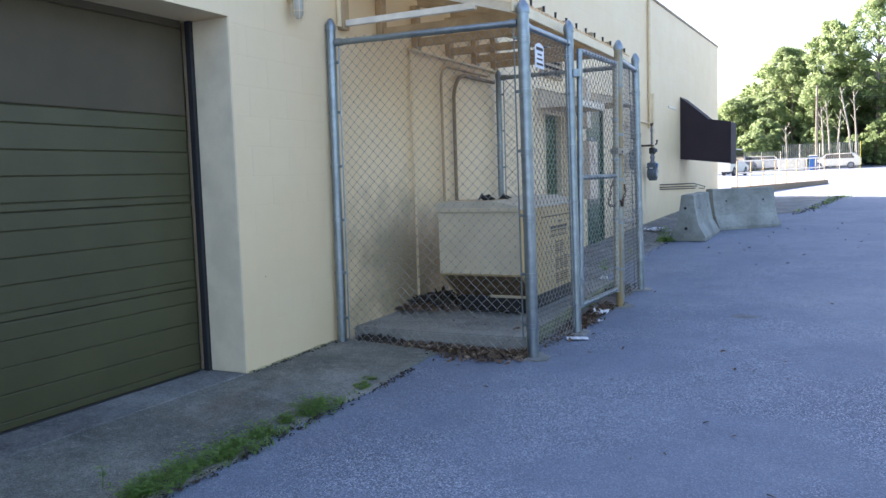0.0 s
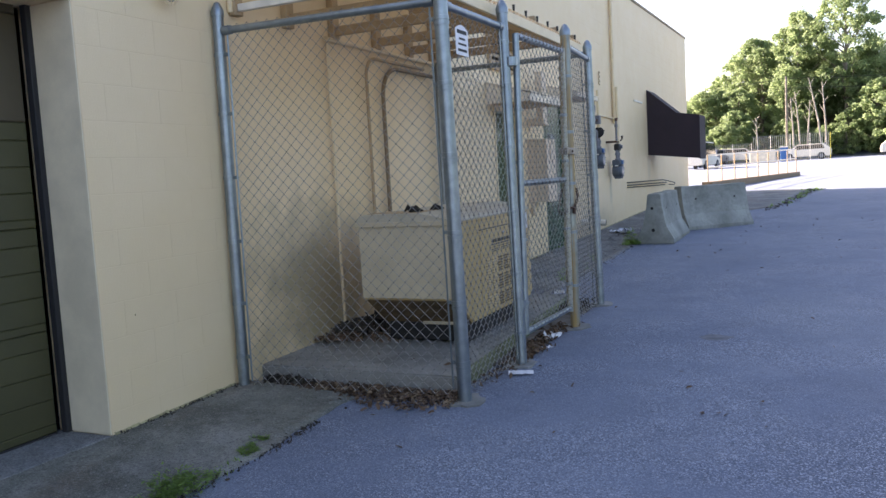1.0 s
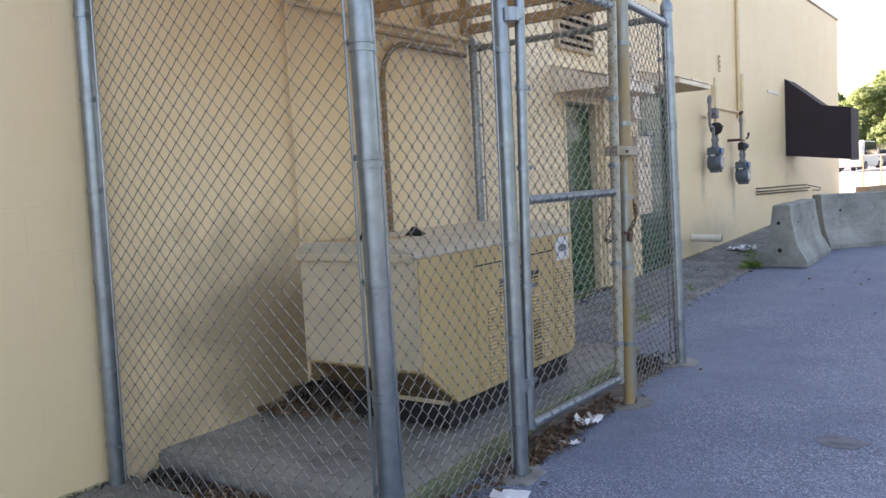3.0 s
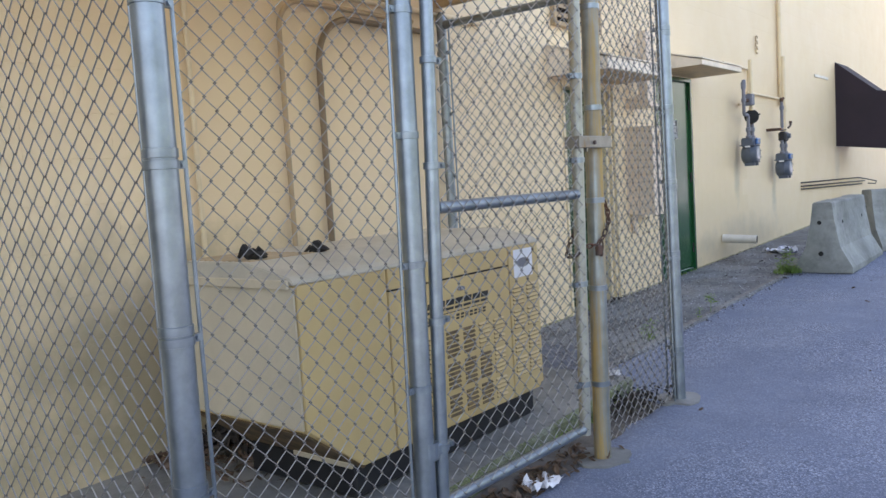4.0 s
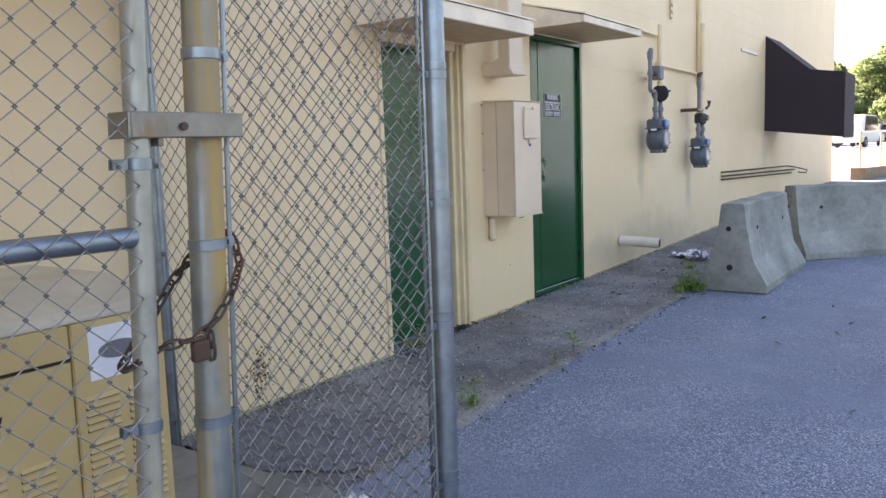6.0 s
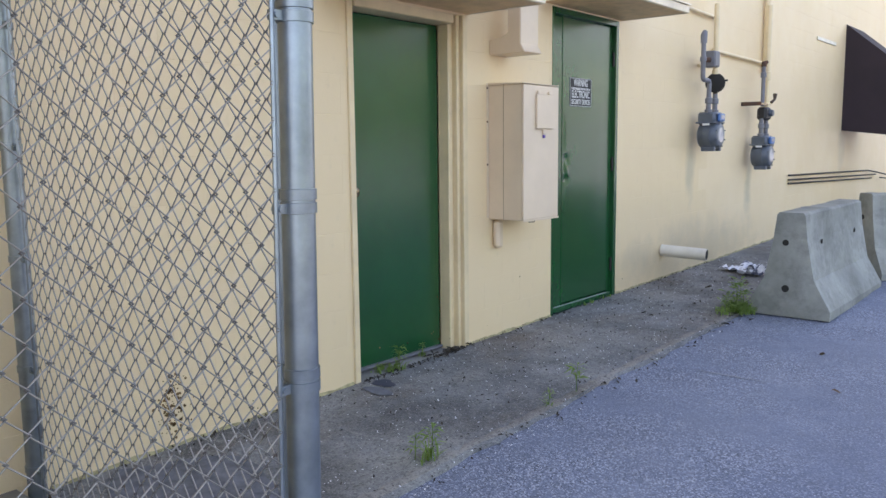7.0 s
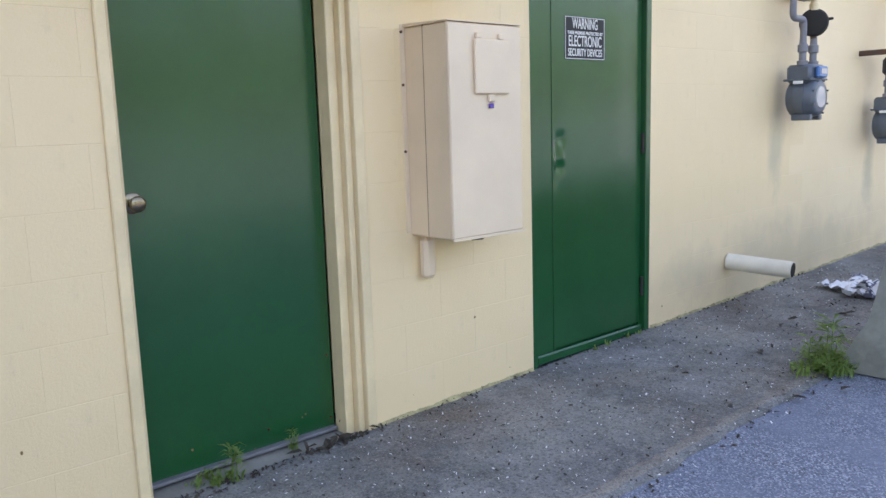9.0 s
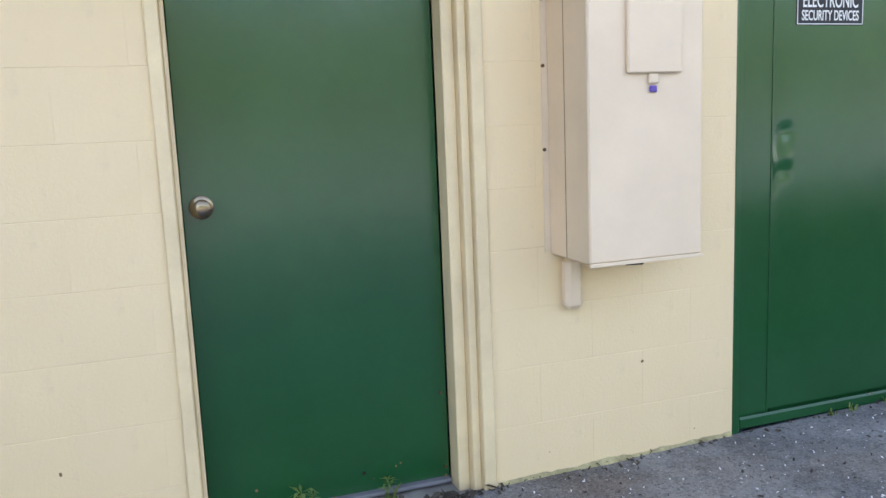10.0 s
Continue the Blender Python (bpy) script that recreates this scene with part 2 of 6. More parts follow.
OFF_WHITE = plain("yellowed_canopy_paint", (0.82, 0.7, 0.53), 0.55, vary=0.15, scale=3, bump=0.1)
JAR = plain("dusty_jar_glass", (0.45, 0.43, 0.37), 0.2, vary=0.1)
# upper garage panels: their brown sheen is painted as a separate enamel
SHEEN_DOOR = plain("brown_sheen_olive_enamel", (0.078, 0.062, 0.034), 0.68, vary=0.15, scale=1.5, bump=0.04)
SHEET = plain("grey_roof_felt", (0.3, 0.27, 0.22), 0.8, vary=0.2)


def make_fibreglass():
    p = Paint("amber_translucent_fibreglass", 0.5)
    p.colour((0.5, 0.36, 0.2))
    tr = p.node("ShaderNodeBsdfTranslucent")
    tr.inputs["Color"].default_value = (0.95, 0.72, 0.45, 1)
    mx = p.node("ShaderNodeMixShader")
    mx.inputs[0].default_value = 0.85
    p.link(p.p.outputs[0], mx.inputs[1])
    p.link(tr.outputs[0], mx.inputs[2])
    p.link(mx.outputs[0], p.t.nodes["Material Output"].inputs["Surface"])
    return p.m


FIBRE = make_fibreglass()
METER = plain("blue_grey_meter_enamel", (0.085, 0.105, 0.13), 0.4, vary=0.12, bump=0.1)
INDEX = plain("bright_blue_index_plastic", (0.045, 0.15, 0.36), 0.35, vary=0.1)
PIPE = plain("grey_pipe_paint", (0.165, 0.17, 0.19), 0.5, vary=0.12)
RUBBER = plain("black_rubber", (0.018, 0.018, 0.02), 0.7)
GLASS_WHITE = plain("clouded_lens", (0.36, 0.37, 0.375), 0.15, vary=0.03)
PAPER = plain("crumpled_white_paper", (0.78, 0.78, 0.8), 0.8, vary=0.06)
DEAD_LEAF = make_leaf("dry_brown_leaves", (0.045, 0.03, 0.02), (0.14, 0.085, 0.05))
PALE_LEAF = make_leaf("bleached_tan_leaves", (0.16, 0.11, 0.07), (0.3, 0.22, 0.14))
GRASS = make_leaf("weed_green", (0.1, 0.17, 0.045), (0.16, 0.25, 0.075), (0.34, 0.5, 0.13))
LEAF = make_leaf("broadleaf_foliage", (0.08, 0.135, 0.04), (0.135, 0.19, 0.07), (0.36, 0.45, 0.22))
BARK = plain("pale_bark", (0.22, 0.19, 0.15), 0.9, vary=0.3, scale=3, bump=0.4)
DIRT = plain("dark_soil", (0.06, 0.05, 0.04), 0.95, vary=0.3, bump=0.5)
PURPLE = plain("purple_plastic", (0.1, 0.06, 0.35), 0.4)
SIGN_BLACK = plain("black_sign_plastic", (0.014, 0.015, 0.017), 0.65)
SIGN_WHITE = plain("sign_lettering_white", (0.75, 0.76, 0.74), 0.5, vary=0.03)
BLUE = plain("blue_plastic", (0.03, 0.13, 0.35), 0.5)
YELLOW = plain("yellow_paint", (0.6, 0.5, 0.08), 0.5)
RUST = plain("rusty_steel", (0.26, 0.13, 0.07), 0.8, vary=0.3, scale=6)
CAR_GLASS = plain("dark_car_glass", (0.02, 0.025, 0.03), 0.08)


# ---- building helpers ----
def part(name, bm, material, parent=None, label="", smooth=False):
    """Links a bmesh as one mesh object, under a thing or a part where one is given."""
    me = bpy.data.meshes.new(name)
    bmesh.ops.recalc_face_normals(bm, faces=bm.faces)
    bm.to_mesh(me)
    bm.free()
    me.materials.append(material)
    if smooth:
        me.shade_smooth()
        me.set_sharp_from_angle(angle=radians(38))
    ob = new(name, me)
    ob.parent = parent
    if label:
        tagged(ob, label)
    return ob


def sheet(name, verts, faces, material, parent=None, smooth=False):
    me = bpy.data.meshes.new(name)
    me.from_pydata(verts, [], faces)
    me.update()
    me.materials.append(material)
    if smooth:
        me.shade_smooth()
    ob = new(name, me)
    ob.parent = parent
    return ob


def thing(name, label, category, group="", kind="", at=(0, 0, 0)):
    ob = new(name)
    ob.location = at
    ob.empty_display_size = 0.1
    return tagged(ob, label, category, group, kind)


def box(x0, y0, z0, x1, y1, z1, bevel=0.004, bm=None):
    bm = bm or bmesh.new()
    got = bmesh.ops.create_cube(bm, size=1)
    for v in got["verts"]:
        v.co = ((x0 + x1) / 2 + v.co.x * (x1 - x0), (y0 + y1) / 2 + v.co.y * (y1 - y0), (z0 + z1) / 2 + v.co.z * (z1 - z0))
    if bevel:
        edges = list({e for v in got["verts"] for e in v.link_edges})
        bmesh.ops.bevel(bm, geom=edges, offset=bevel, segments=1, affect="EDGES")
    return bm


def prism(profile, axis, a, b, bevel=0.0, bm=None):
    """A closed profile pushed along an axis from a to b. The profile's pairs are the two other axes in order."""
    bm = bm or bmesh.new()

    def put(u, v, w):
        return {"x": (w, u, v), "y": (u, w, v), "z": (u, v, w)}[axis]

    one = [bm.verts.new(put(u, v, a)) for u, v in profile]
    two = [bm.verts.new(put(u, v, b)) for u, v in profile]
    n = len(profile)
    bm.faces.new(one)
    bm.faces.new(two[::-1])
    for i in range(n):
        bm.faces.new((one[i], two[i], two[(i + 1) % n], one[(i + 1) % n]))
    if bevel:
        bmesh.ops.recalc_face_normals(bm, faces=bm.faces)
        bmesh.ops.bevel(bm, geom=list(bm.edges), offset=bevel, segments=2, affect="EDGES")
    return bm


def tube(points, r, seg=10, bm=None, close=False):
    """A round bar along a line of points; r is one radius or one for each point."""
    bm = bm or bmesh.new()
    pts = [Vector(p) for p in points]
    n = len(pts)
    rs = r if isinstance(r, (list, tuple)) else [r] * n
    rings, side = [], None
    for i, p in enumerate(pts):
        if close:
            way = (pts[(i + 1) % n] - pts[i - 1]).normalized()
        else:
            way = (pts[min(i + 1, n - 1)] - pts[max(i - 1, 0)]).normalized()
        if side is None:
            side = way.orthogonal().normalized()
        side = (side - way * side.dot(way)).normalized()
        up = way.cross(side)
        rings.append([bm.verts.new(p + (side * math.cos(k * math.tau / seg) + up * math.sin(k * math.tau / seg)) * rs[i]) for k in range(seg)])
    for i in range(n if close else n - 1):
        a, b = rings[i], rings[(i + 1) % n]
        for k in range(seg):
            bm.faces.new((a[k], a[(k + 1) % seg], b[(k + 1) % seg], b[k]))
    if not close:
        bm.faces.new(rings[0][::-1])
        bm.faces.new(rings[-1])
    return bm


def arc(centre, a, b, r, start, stop, n=6):
    """Points of an arc in the plane of the unit ways a and b, degrees from a."""
    c, a, b = Vector(centre), Vector(a), Vector(b)
    return [c + a * r * math.cos(radians(start + (stop - start) * i / n)) + b * r * math.sin(radians(start + (stop - start) * i / n)) for i in range(n + 1)]


def gz(y):
    """Height of the paved ground, which rises along the building."""
    return -0.19 + 0.0215 * (min(y, 30) - 6.3) + 0.008 * max(0, y - 30)


def apron_z(x, y):
    lift = max(0.022, 0.058 - 0.0032 * max(0, y - 5)) + 0.0215 * min(4, max(0, 5 - y))
    return gz(y) + lift - (lift - 0.01) * min(1, max(0, x / 0.95))


def roof_z(y):
    return 4.67 + 0.024 * (y - 18.0)


# ---- the large structure ----
def build_ground():
    xs = [-260, -120, -60, -30, -10, -3, -0.5, 0, 1, 2, 3, 4, 5, 6, 8, 10, 14, 20, 30, 45, 60, 90, 140, 260]
    ys = [-220, -120, -60, -30, -15, -8, -4] + [i * 0.75 for i in range(-3, 40)] + [32, 36, 42, 50, 60, 72, 84, 92, 98, 106, 116, 130, 160, 220, 420]
    verts = []
    for y in ys:
        for x in xs:
            z = gz(min(max(y, -30), 92))
            if y > 92:
                z += min(10, (y - 92) * 0.16) * min(1, max(0.25, (x + 30) / 40))
            verts.append((x, y, z))
    n = len(xs)
    faces = [(j * n + i, j * n + i + 1, (j + 1) * n + i + 1, (j + 1) * n + i) for j in range(len(ys) - 1) for i in range(n - 1)]
    tagged(sheet("ground", verts, faces, ASPHALT, smooth=True), "worn blue-grey asphalt drive rising gently along the building", "ground", kind="structure")


def build_apron(name, y0, y1, edge, label, stone=None):
    """A strip of concrete along the wall with a ragged outer edge."""
    verts, faces, rows = [], [], max(2, int((y1 - y0) / 0.06))
    us = (0.0, 0.15, 0.3, 0.45, 0.6, 0.75, 0.9, 1.0, 1.0)
    for j in range(rows + 1):
        y = y0 + (y1 - y0) * j / rows
        out = edge + 0.05 * noise.noise((y * 1.3, 7, 0)) + 0.03 * noise.noise((y * 6, 2, 0))
        if y > 19:
            out += 0.9 * min(1, (y - 19) / 1.5) + 0.13 * (y - 19)
        for i, u in enumerate(us):
            x = u * out
            z = apron_z(x, y) + 0.004 * noise.noise((x * 3, y * 3, 5))
            verts.append((x, y, z if i < len(us) - 1 else gz(y) - 0.03))
    n = len(us)
    faces = [(j * n + i, j * n + i + 1, (j + 1) * n + i + 1, (j + 1) * n + i) for j in range(rows) for i in range(n - 1)]
    return tagged(sheet(name, verts, faces, stone or CONCRETE, smooth=True), label, "pavement", kind="structure")


OPENINGS = [(1.9, 4.96, -1, 2.24), (11.07, 12.062, -1, 2.0), (13.04, 14.02, -1, 2.185)]


def build_walls():
    cuts = [-14.0, 1.9, 4.96, 11.07, 12.062, 13.04, 14.02, 27.3]
    bm = bmesh.new()
    for a, b in zip(cuts, cuts[1:]):
        low = -0.6
        for o in OPENINGS:
            if abs(a - o[0]) < 0.01:
                low = o[3]
        got = bmesh.ops.create_cube(bm, size=1)
        for v in got["verts"]:
            y = a if v.co.y < 0 else b
            v.co = (-0.42 if v.co.x < 0 else -0.002, y, low if v.co.z < 0 else roof_z(y))
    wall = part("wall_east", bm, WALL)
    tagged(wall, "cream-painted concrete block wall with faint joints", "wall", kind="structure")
    for name, args in (("wall_north", (-24, 27.0, -0.6, -0.3, 27.3, 4.88)), ("wall_south", (-24, -14, -1.2, -0.3, -13.7, 3.9)), ("wall_west", (-24.3, -14, -1.2, -24, 27.3, 4.5))):
        tagged(part(name, box(*args, 0), WALL), "cream-painted concrete block wall of the building", "wall", kind="structure")
    bm = bmesh.new()
    vs = [bm.verts.new((x, y, roof_z(y) - 0.35 + dz)) for dz in (0, -0.2) for x, y in ((-24, -13.7), (-0.3, -13.7), (-0.3, 27.0), (-24, 27.0))]
    for f in ((0, 1, 2, 3), (7, 6, 5, 4), (0, 4, 5, 1), (1, 5, 6, 2), (2, 6, 7, 3), (3, 7, 4, 0)):
        bm.faces.new([vs[i] for i in f])
    tagged(part("roof", bm, SHEET), "flat grey roof behind the parapet", "roof", kind="structure")
    bm = bmesh.new()
    vs = [bm.verts.new((x, y, roof_z(y) + z)) for y in (-14, 27.33) for x, z in ((-0.33, 0), (0.02, 0), (0.02, 0.05), (-0.33, 0.05))]
    for f in ((0, 1, 2, 3), (7, 6, 5, 4), (0, 4, 5, 1), (1, 5, 6, 2), (2, 6, 7, 3), (3, 7, 4, 0)):
        bm.faces.new([vs[i] for i in f])
    tagged(part("trim", bm, BROWN), "thin weathered metal coping along the parapet", "trim", kind="structure")
    return wall


def block_mesh(w, h):
    """The face of one painted block, its edges eased back into the joint."""
    e, b = 0.0023, -0.0012
    s = e * 0.15
    v = [(b, 0, 0), (b, w, 0), (b, w, h), (b, 0, h), (0, s, e), (0, w - s, e), (0, w - s, h - e), (0, s, h - e)]
    f = [(4, 5, 6, 7), (0, 1, 5, 4), (1, 2, 6, 5), (2, 3, 7, 6), (3, 0, 4, 7)]
    return v, f


def wall_rects():
    """Rectangles of the running bond, cut round the openings and under the parapet."""
    rects, k, z = [], 0, -0.44
    while z < 4.7:
        y = -3.0 + (0.203 if k % 2 else 0)
        while y < 27.3:
            todo = [(y, min(27.3, y + 0.4064), z, min(z + 0.2032, roof_z(y)))]
            for o in OPENINGS:
                out = []
                for a, b, c, d in todo:
                    if b <= o[0] or a >= o[1] or d <= o[2] or c >= o[3]:
                        out.append((a, b, c, d))
                        continue
                    if a < o[0]:
                        out.append((a, o[0], c, d))
                    if b > o[1]:
                        out.append((o[1], b, c, d))
                    if d > o[3]:
                        out.append((max(a, o[0]), min(b, o[1]), o[3], d))
                todo = out
            rects += [r for r in todo if r[1] - r[0] > 0.012 and r[3] - r[2] > 0.012]
            y += 0.4064
        z += 0.2032
        k += 1
    return rects


def build_blocks(wall):
    shared, verts, faces, singles = {}, [], [], 0
    for a, b, c, d in wall_rects():
        if d < -0.25:
            continue
        v, f = block_mesh(b - a, d - c)
        if 9.7 < a < 15.6 and d < 2.0 and singles < 300:
            key = (round(b - a, 3), round(d - c, 3))
            if key not in shared:
                me = bpy.data.meshes.new("block")
                me.from_pydata(v, [], f)
                me.materials.append(WALL)
                shared[key] = me
            ob = new("block", shared[key])
            ob.location = (0.0, a, c)
            ob.parent = wall
            singles += 1
        else:
            n, dx = len(verts), 0.0
            verts += [(x + dx, a + y, c + z) for x, y, z in v]
            faces += [tuple(i + n for i in q) for q in f]
    rest = sheet("blocks", verts, faces, WALL, wall)
    tagged(rest, kind="stuff")


build_ground()
build_apron("pavement_south", -6, 6.12, 0.92, "dark mossy concrete apron before the roller door", MOSSY)
build_apron("pavement_north", 9.42, 17.2, 1.05, "stained cracked concrete walk beside the building")
build_apron("pavement_north", 17.215, 26.6, 1.7, "stained cracked concrete walk beside the building")
EAST = build_walls()


def build_edge(y0, y1, mid, wide):
    """The worn sandy margin where the walk runs out on the asphalt."""
    verts, rows = [], int((y1 - y0) / 0.03)
    for k in range(rows + 1):
        y = y0 + (y1 - y0) * k / rows
        a = mid - wide * (0.5 + 0.5 * noise.noise((y * 2.3, 5, 0))) + 0.03 * noise.noise((y * 14, 1, 0))
        b = mid + wide * (0.6 + 0.6 * noise.noise((y * 1.7, 9, 0))) + 0.03 * noise.noise((y * 11, 2, 0))
        verts += [(a, y, apron_z(a, y) + 0.002), (mid, y, apron_z(mid, y) + 0.008), (max(b, mid + 0.02), y, gz(y) + 0.002)]
    faces = [(k * 3 + i, k * 3 + i + 1, k * 3 + i + 4, k * 3 + i + 3) for k in range(rows) for i in (0, 1)]
    tagged(sheet("pavement_margin", verts, faces, DUSTY, smooth=True), "sandy worn margin between concrete walk and asphalt", "pavement", kind="structure")


def build_foot(y0, y1):
    """Flaking mortar squeezed along the joint of wall and paving."""
    verts, rows = [], max(2, int((y1 - y0) / 0.02))
    for k in range(rows + 1):
        y = y0 + (y1 - y0) * k / rows
        h = 0.011 + 0.011 * noise.noise((y * 7, 0, 3)) + 0.006 * noise.noise((y * 31, 0, 1))
        z = apron_z(0, y)
        verts += [(0.001, y, z + max(0.002, h)), (0.006, y, z + max(0.001, h * 0.7)), (0.008 + max(0, h * 0.7), y, z - 0.004)]
    faces = [(k * 3 + i, k * 3 + i + 1, k * 3 + i + 4, k * 3 + i + 3) for k in range(rows) for i in (0, 1)]
    tagged(sheet("baseboard", verts, faces, MORTAR), "flaking mossy mortar along the wall foot", "trim", kind="structure")


build_edge(9.6, 17.0, 1.0, 0.065)
for a, b in ((4.97, 6.0), (9.45, 11.06), (12.07, 13.03), (14.03, 20.0)):
    build_foot(a, b)


def build_garage_door():
    door = thing("garage_door", "dark olive ribbed sectional garage door, closed", "garage door", at=(-0.36, 3.43, -0.15))
    y0, y1, face, z = -1.6, 1.46, 0.0, 0.0
    for k in range(5):
        h, prof = 0.585, [(-0.04, 0.001), (face - 0.006, 0.001), (face, 0.008)]
        for r in (0.05, 0.195, 0.34, 0.485) if k < 3 else ():
            prof += [(face, r - 0.006), (face - 0.006, r), (face, r + 0.006)]
        prof += [(face, h - 0.008), (face - 0.006, h - 0.001), (-0.04, h - 0.001)]
        part("panel", prism([(x, z + q) for x, q in prof], "y", y0, y1), OLIVE if k < 3 else SHEEN_DOOR, door, "" if k < 3 else "flat upper panel with a brown sheen put into its colour")
        z += h
    part("bottom_seal", box(-0.035, y0, -0.03, 0.004, y1, 0.0, 0.003), RUBBER, door, "black rubber bottom seal")
    part("side_seal", box(0.002, y1 + 0.03, -0.02, 0.05, y1 + 0.1, 2.5, 0.004), RUBBER, door, "dark weather strip at the jamb")


build_garage_door()
tagged(part("jamb_lining", box(-0.355, 4.952, -0.157, -0.003, 4.9605, 2.236, 0.002), LINING), "off-white lining of the garage door jamb", "trim", kind="structure")
tagged(part("sill_garage", box(-0.5, 1.91, -0.6, 0.003, 4.95, -0.158, 0.004), CONCRETE), "stained concrete sill under the garage door", "door sill", kind="structure")


def fly_door(name, y0, y1, z0, z1, face, label, back=0.0):
    d = thing(name, label, "door", kind="structure", at=(face, (y0 + y1) / 2, z0))
    w = (y1 - y0) / 2
    part("door_leaf", box(-0.045, -w, 0.006, -back, w, z1 - z0, 0.004), GREEN, d)
    return d


def frame_profile(y0, y1, top, low, mat, name, label, face, steps, head):
    """A stepped door frame: two jambs and a head. steps: for each side, pairs of width in from the opening and depth of face."""
    fr = thing(name, label, "door frame", kind="structure", at=(0, (y0 + y1) / 2, low))
    h, half = top - low, (y1 - y0) / 2
    for s, rows in zip((-1, 1), steps):
        bm, was = bmesh.new(), half
        for inset, front in rows:
            now = half - inset
            box(face + 0.002, min(s * was, s * now), 0, front, max(s * was, s * now), h, 0.004, bm)
            was = now
        part("jamb", bm, mat, fr)
    a, b = steps[0][-1][0], steps[1][-1][0]
    part("head", box(face + 0.002, -half + a + 0.001, h - head, 0.006, half - b - 0.001, h, 0.005), mat, fr)
    return fr


frame_profile(11.07, 12.062, 2.0, -0.1, TRIM, "door_frame_1", "cream-painted stepped steel door frame", -0.13, (((0.04, 0.012), (0.055, -0.015)), ((0.045, 0.014), (0.075, -0.012), (0.117, -0.045))), 0.055)
D1 = fly_door("door_1", 11.127, 11.943, -0.035, 1.944, -0.13, "glossy dark green steel door, closed, with a round knob")
tagged(part("sill_1", box(-0.3, 11.075, -0.4, 0.0, 12.058, -0.045, 0.006), PAD), "grey concrete door sill with dirt along it", "door sill", kind="structure")
D2 = fly_door("door_2", 13.075, 13.975, -0.01, 2.14, -0.03, "dented glossy green steel door, closed, with a warning sign", 0.016)
frame_profile(13.04, 14.02, 2.185, -0.1, GREEN, "door_frame_2", "narrow green-painted steel door frame", -0.09, (((0.034, 0.004),), ((0.044, 0.004),)), 0.045)


# ---- fence, gate and roof of the cage ----
def zigzag(u0, u1, z0, z1, place, name, parent, bow=0.0):
    """Woven wire between two upright lines: place(u, z) gives x, y along the panel. The knuckles have the shade of
    their crossing put into a darker colour.
    """
    half, r = 0.0385, 0.0026
    n, m = max(2, round((u1 - u0) / half)), max(2, round((z1 - z0) / half))
    half_u, half_z = (u1 - u0) / n, (z1 - z0) / m
    # worn is 1 on faces that get the crossing's painted shade
    verts, faces, worn = [], [], []
    (ax, ay), (bx, by) = place(u0, z0), place(u1, z0)
    ln = math.hypot(bx - ax, by - ay)
    tx, ty, nx, ny = (bx - ax) / ln, (by - ay) / ln, (by - ay) / ln, -(bx - ax) / ln
    for i in range(n):
        line = []
        for j in range(m + 1):
            s = (j + i) % 2
            u = u0 + half_u * (i + s) + (0.0022 if s else -0.0022)
            z = z0 + half_z * j
            lift = (r if s else -r) * 1.25 + bow * math.sin(math.pi * (u - u0) / (u1 - u0)) * math.sin(math.pi * 0.9 * j / m)
            lift += 0.005 * noise.noise((u * 2.1, z * 2.1, 4))
            x, y = place(u + 0.002 * noise.noise((u * 3, z * 3, 9)), z)
            line.append(Vector((x + nx * lift, y + ny * lift, z)))
        pts, dull = [line[0]], []
        for a, b in zip(line, line[1:]):
            pts += [a.lerp(b, 0.11), a.lerp(b, 0.89), b]
            dull += [1, 0, 1]
        first = len(verts)
        for k, p in enumerate(pts):
            q = r * (1.2 if k % 3 == 0 else 1.0)
            verts += [(p.x + nx * q, p.y + ny * q, p.z), (p.x - nx * q * 0.5 + tx * q * 0.87, p.y - ny * q * 0.5 + ty * q * 0.87, p.z), (p.x - nx * q * 0.5 - tx * q * 0.87, p.y - ny * q * 0.5 - ty * q * 0.87, p.z)]
            if k:
                a = first + (k - 1) * 3
                for c in range(3):
                    faces.append((a + c, a + (c + 1) % 3, a + 3 + (c + 1) % 3, a + 3 + c))
                    worn.append(dull[k - 1])
    ob = sheet(name, verts, faces, WIRE, parent, True)
    ob.data.materials.append(KNUCKLE)
    ob.data.polygons.foreach_set("material_index", worn)
    return ob


FX = 1.7
# x and y at the ground level 0, radius, top, lean in x and y for each metre of height
POSTS = {"p1": (0.06, 6.03, 0.037, 2.36, -0.008, 0.02), "p2": (1.626, 6.174, 0.043, 2.33, -0.013, 0.008), "p3": (1.68, 7.062, 0.038, 2.34, -0.029, 0.05), "p4": (1.73, 8.287, 0.04, 2.34, -0.011, 0.052), "p5": (1.693, 9.291, 0.038, 2.34, -0.024, 0.036), "p6": (0.07, 9.37, 0.034, 2.3, 0.0, 0.0)}
BANDS = {"p1": (0.05, 0.42, 0.83, 1.24, 1.66, 2.06), "p2": (0.02, 0.4, 0.82, 1.27, 1.69, 2.08), "p3": (0.05, 0.48, 0.92, 1.36, 1.78, 2.08), "p4": (0.2, 0.65, 1.07, 1.5, 1.95), "p5": (0.14, 0.67, 1.08, 1.51, 1.95), "p6": (0.05, 0.42, 0.83, 1.24, 1.66, 2.06)}


def post_at(key, z):
    x, y, r, top, lx, ly = POSTS[key]
    return Vector((x + lx * z, y + ly * z, z))


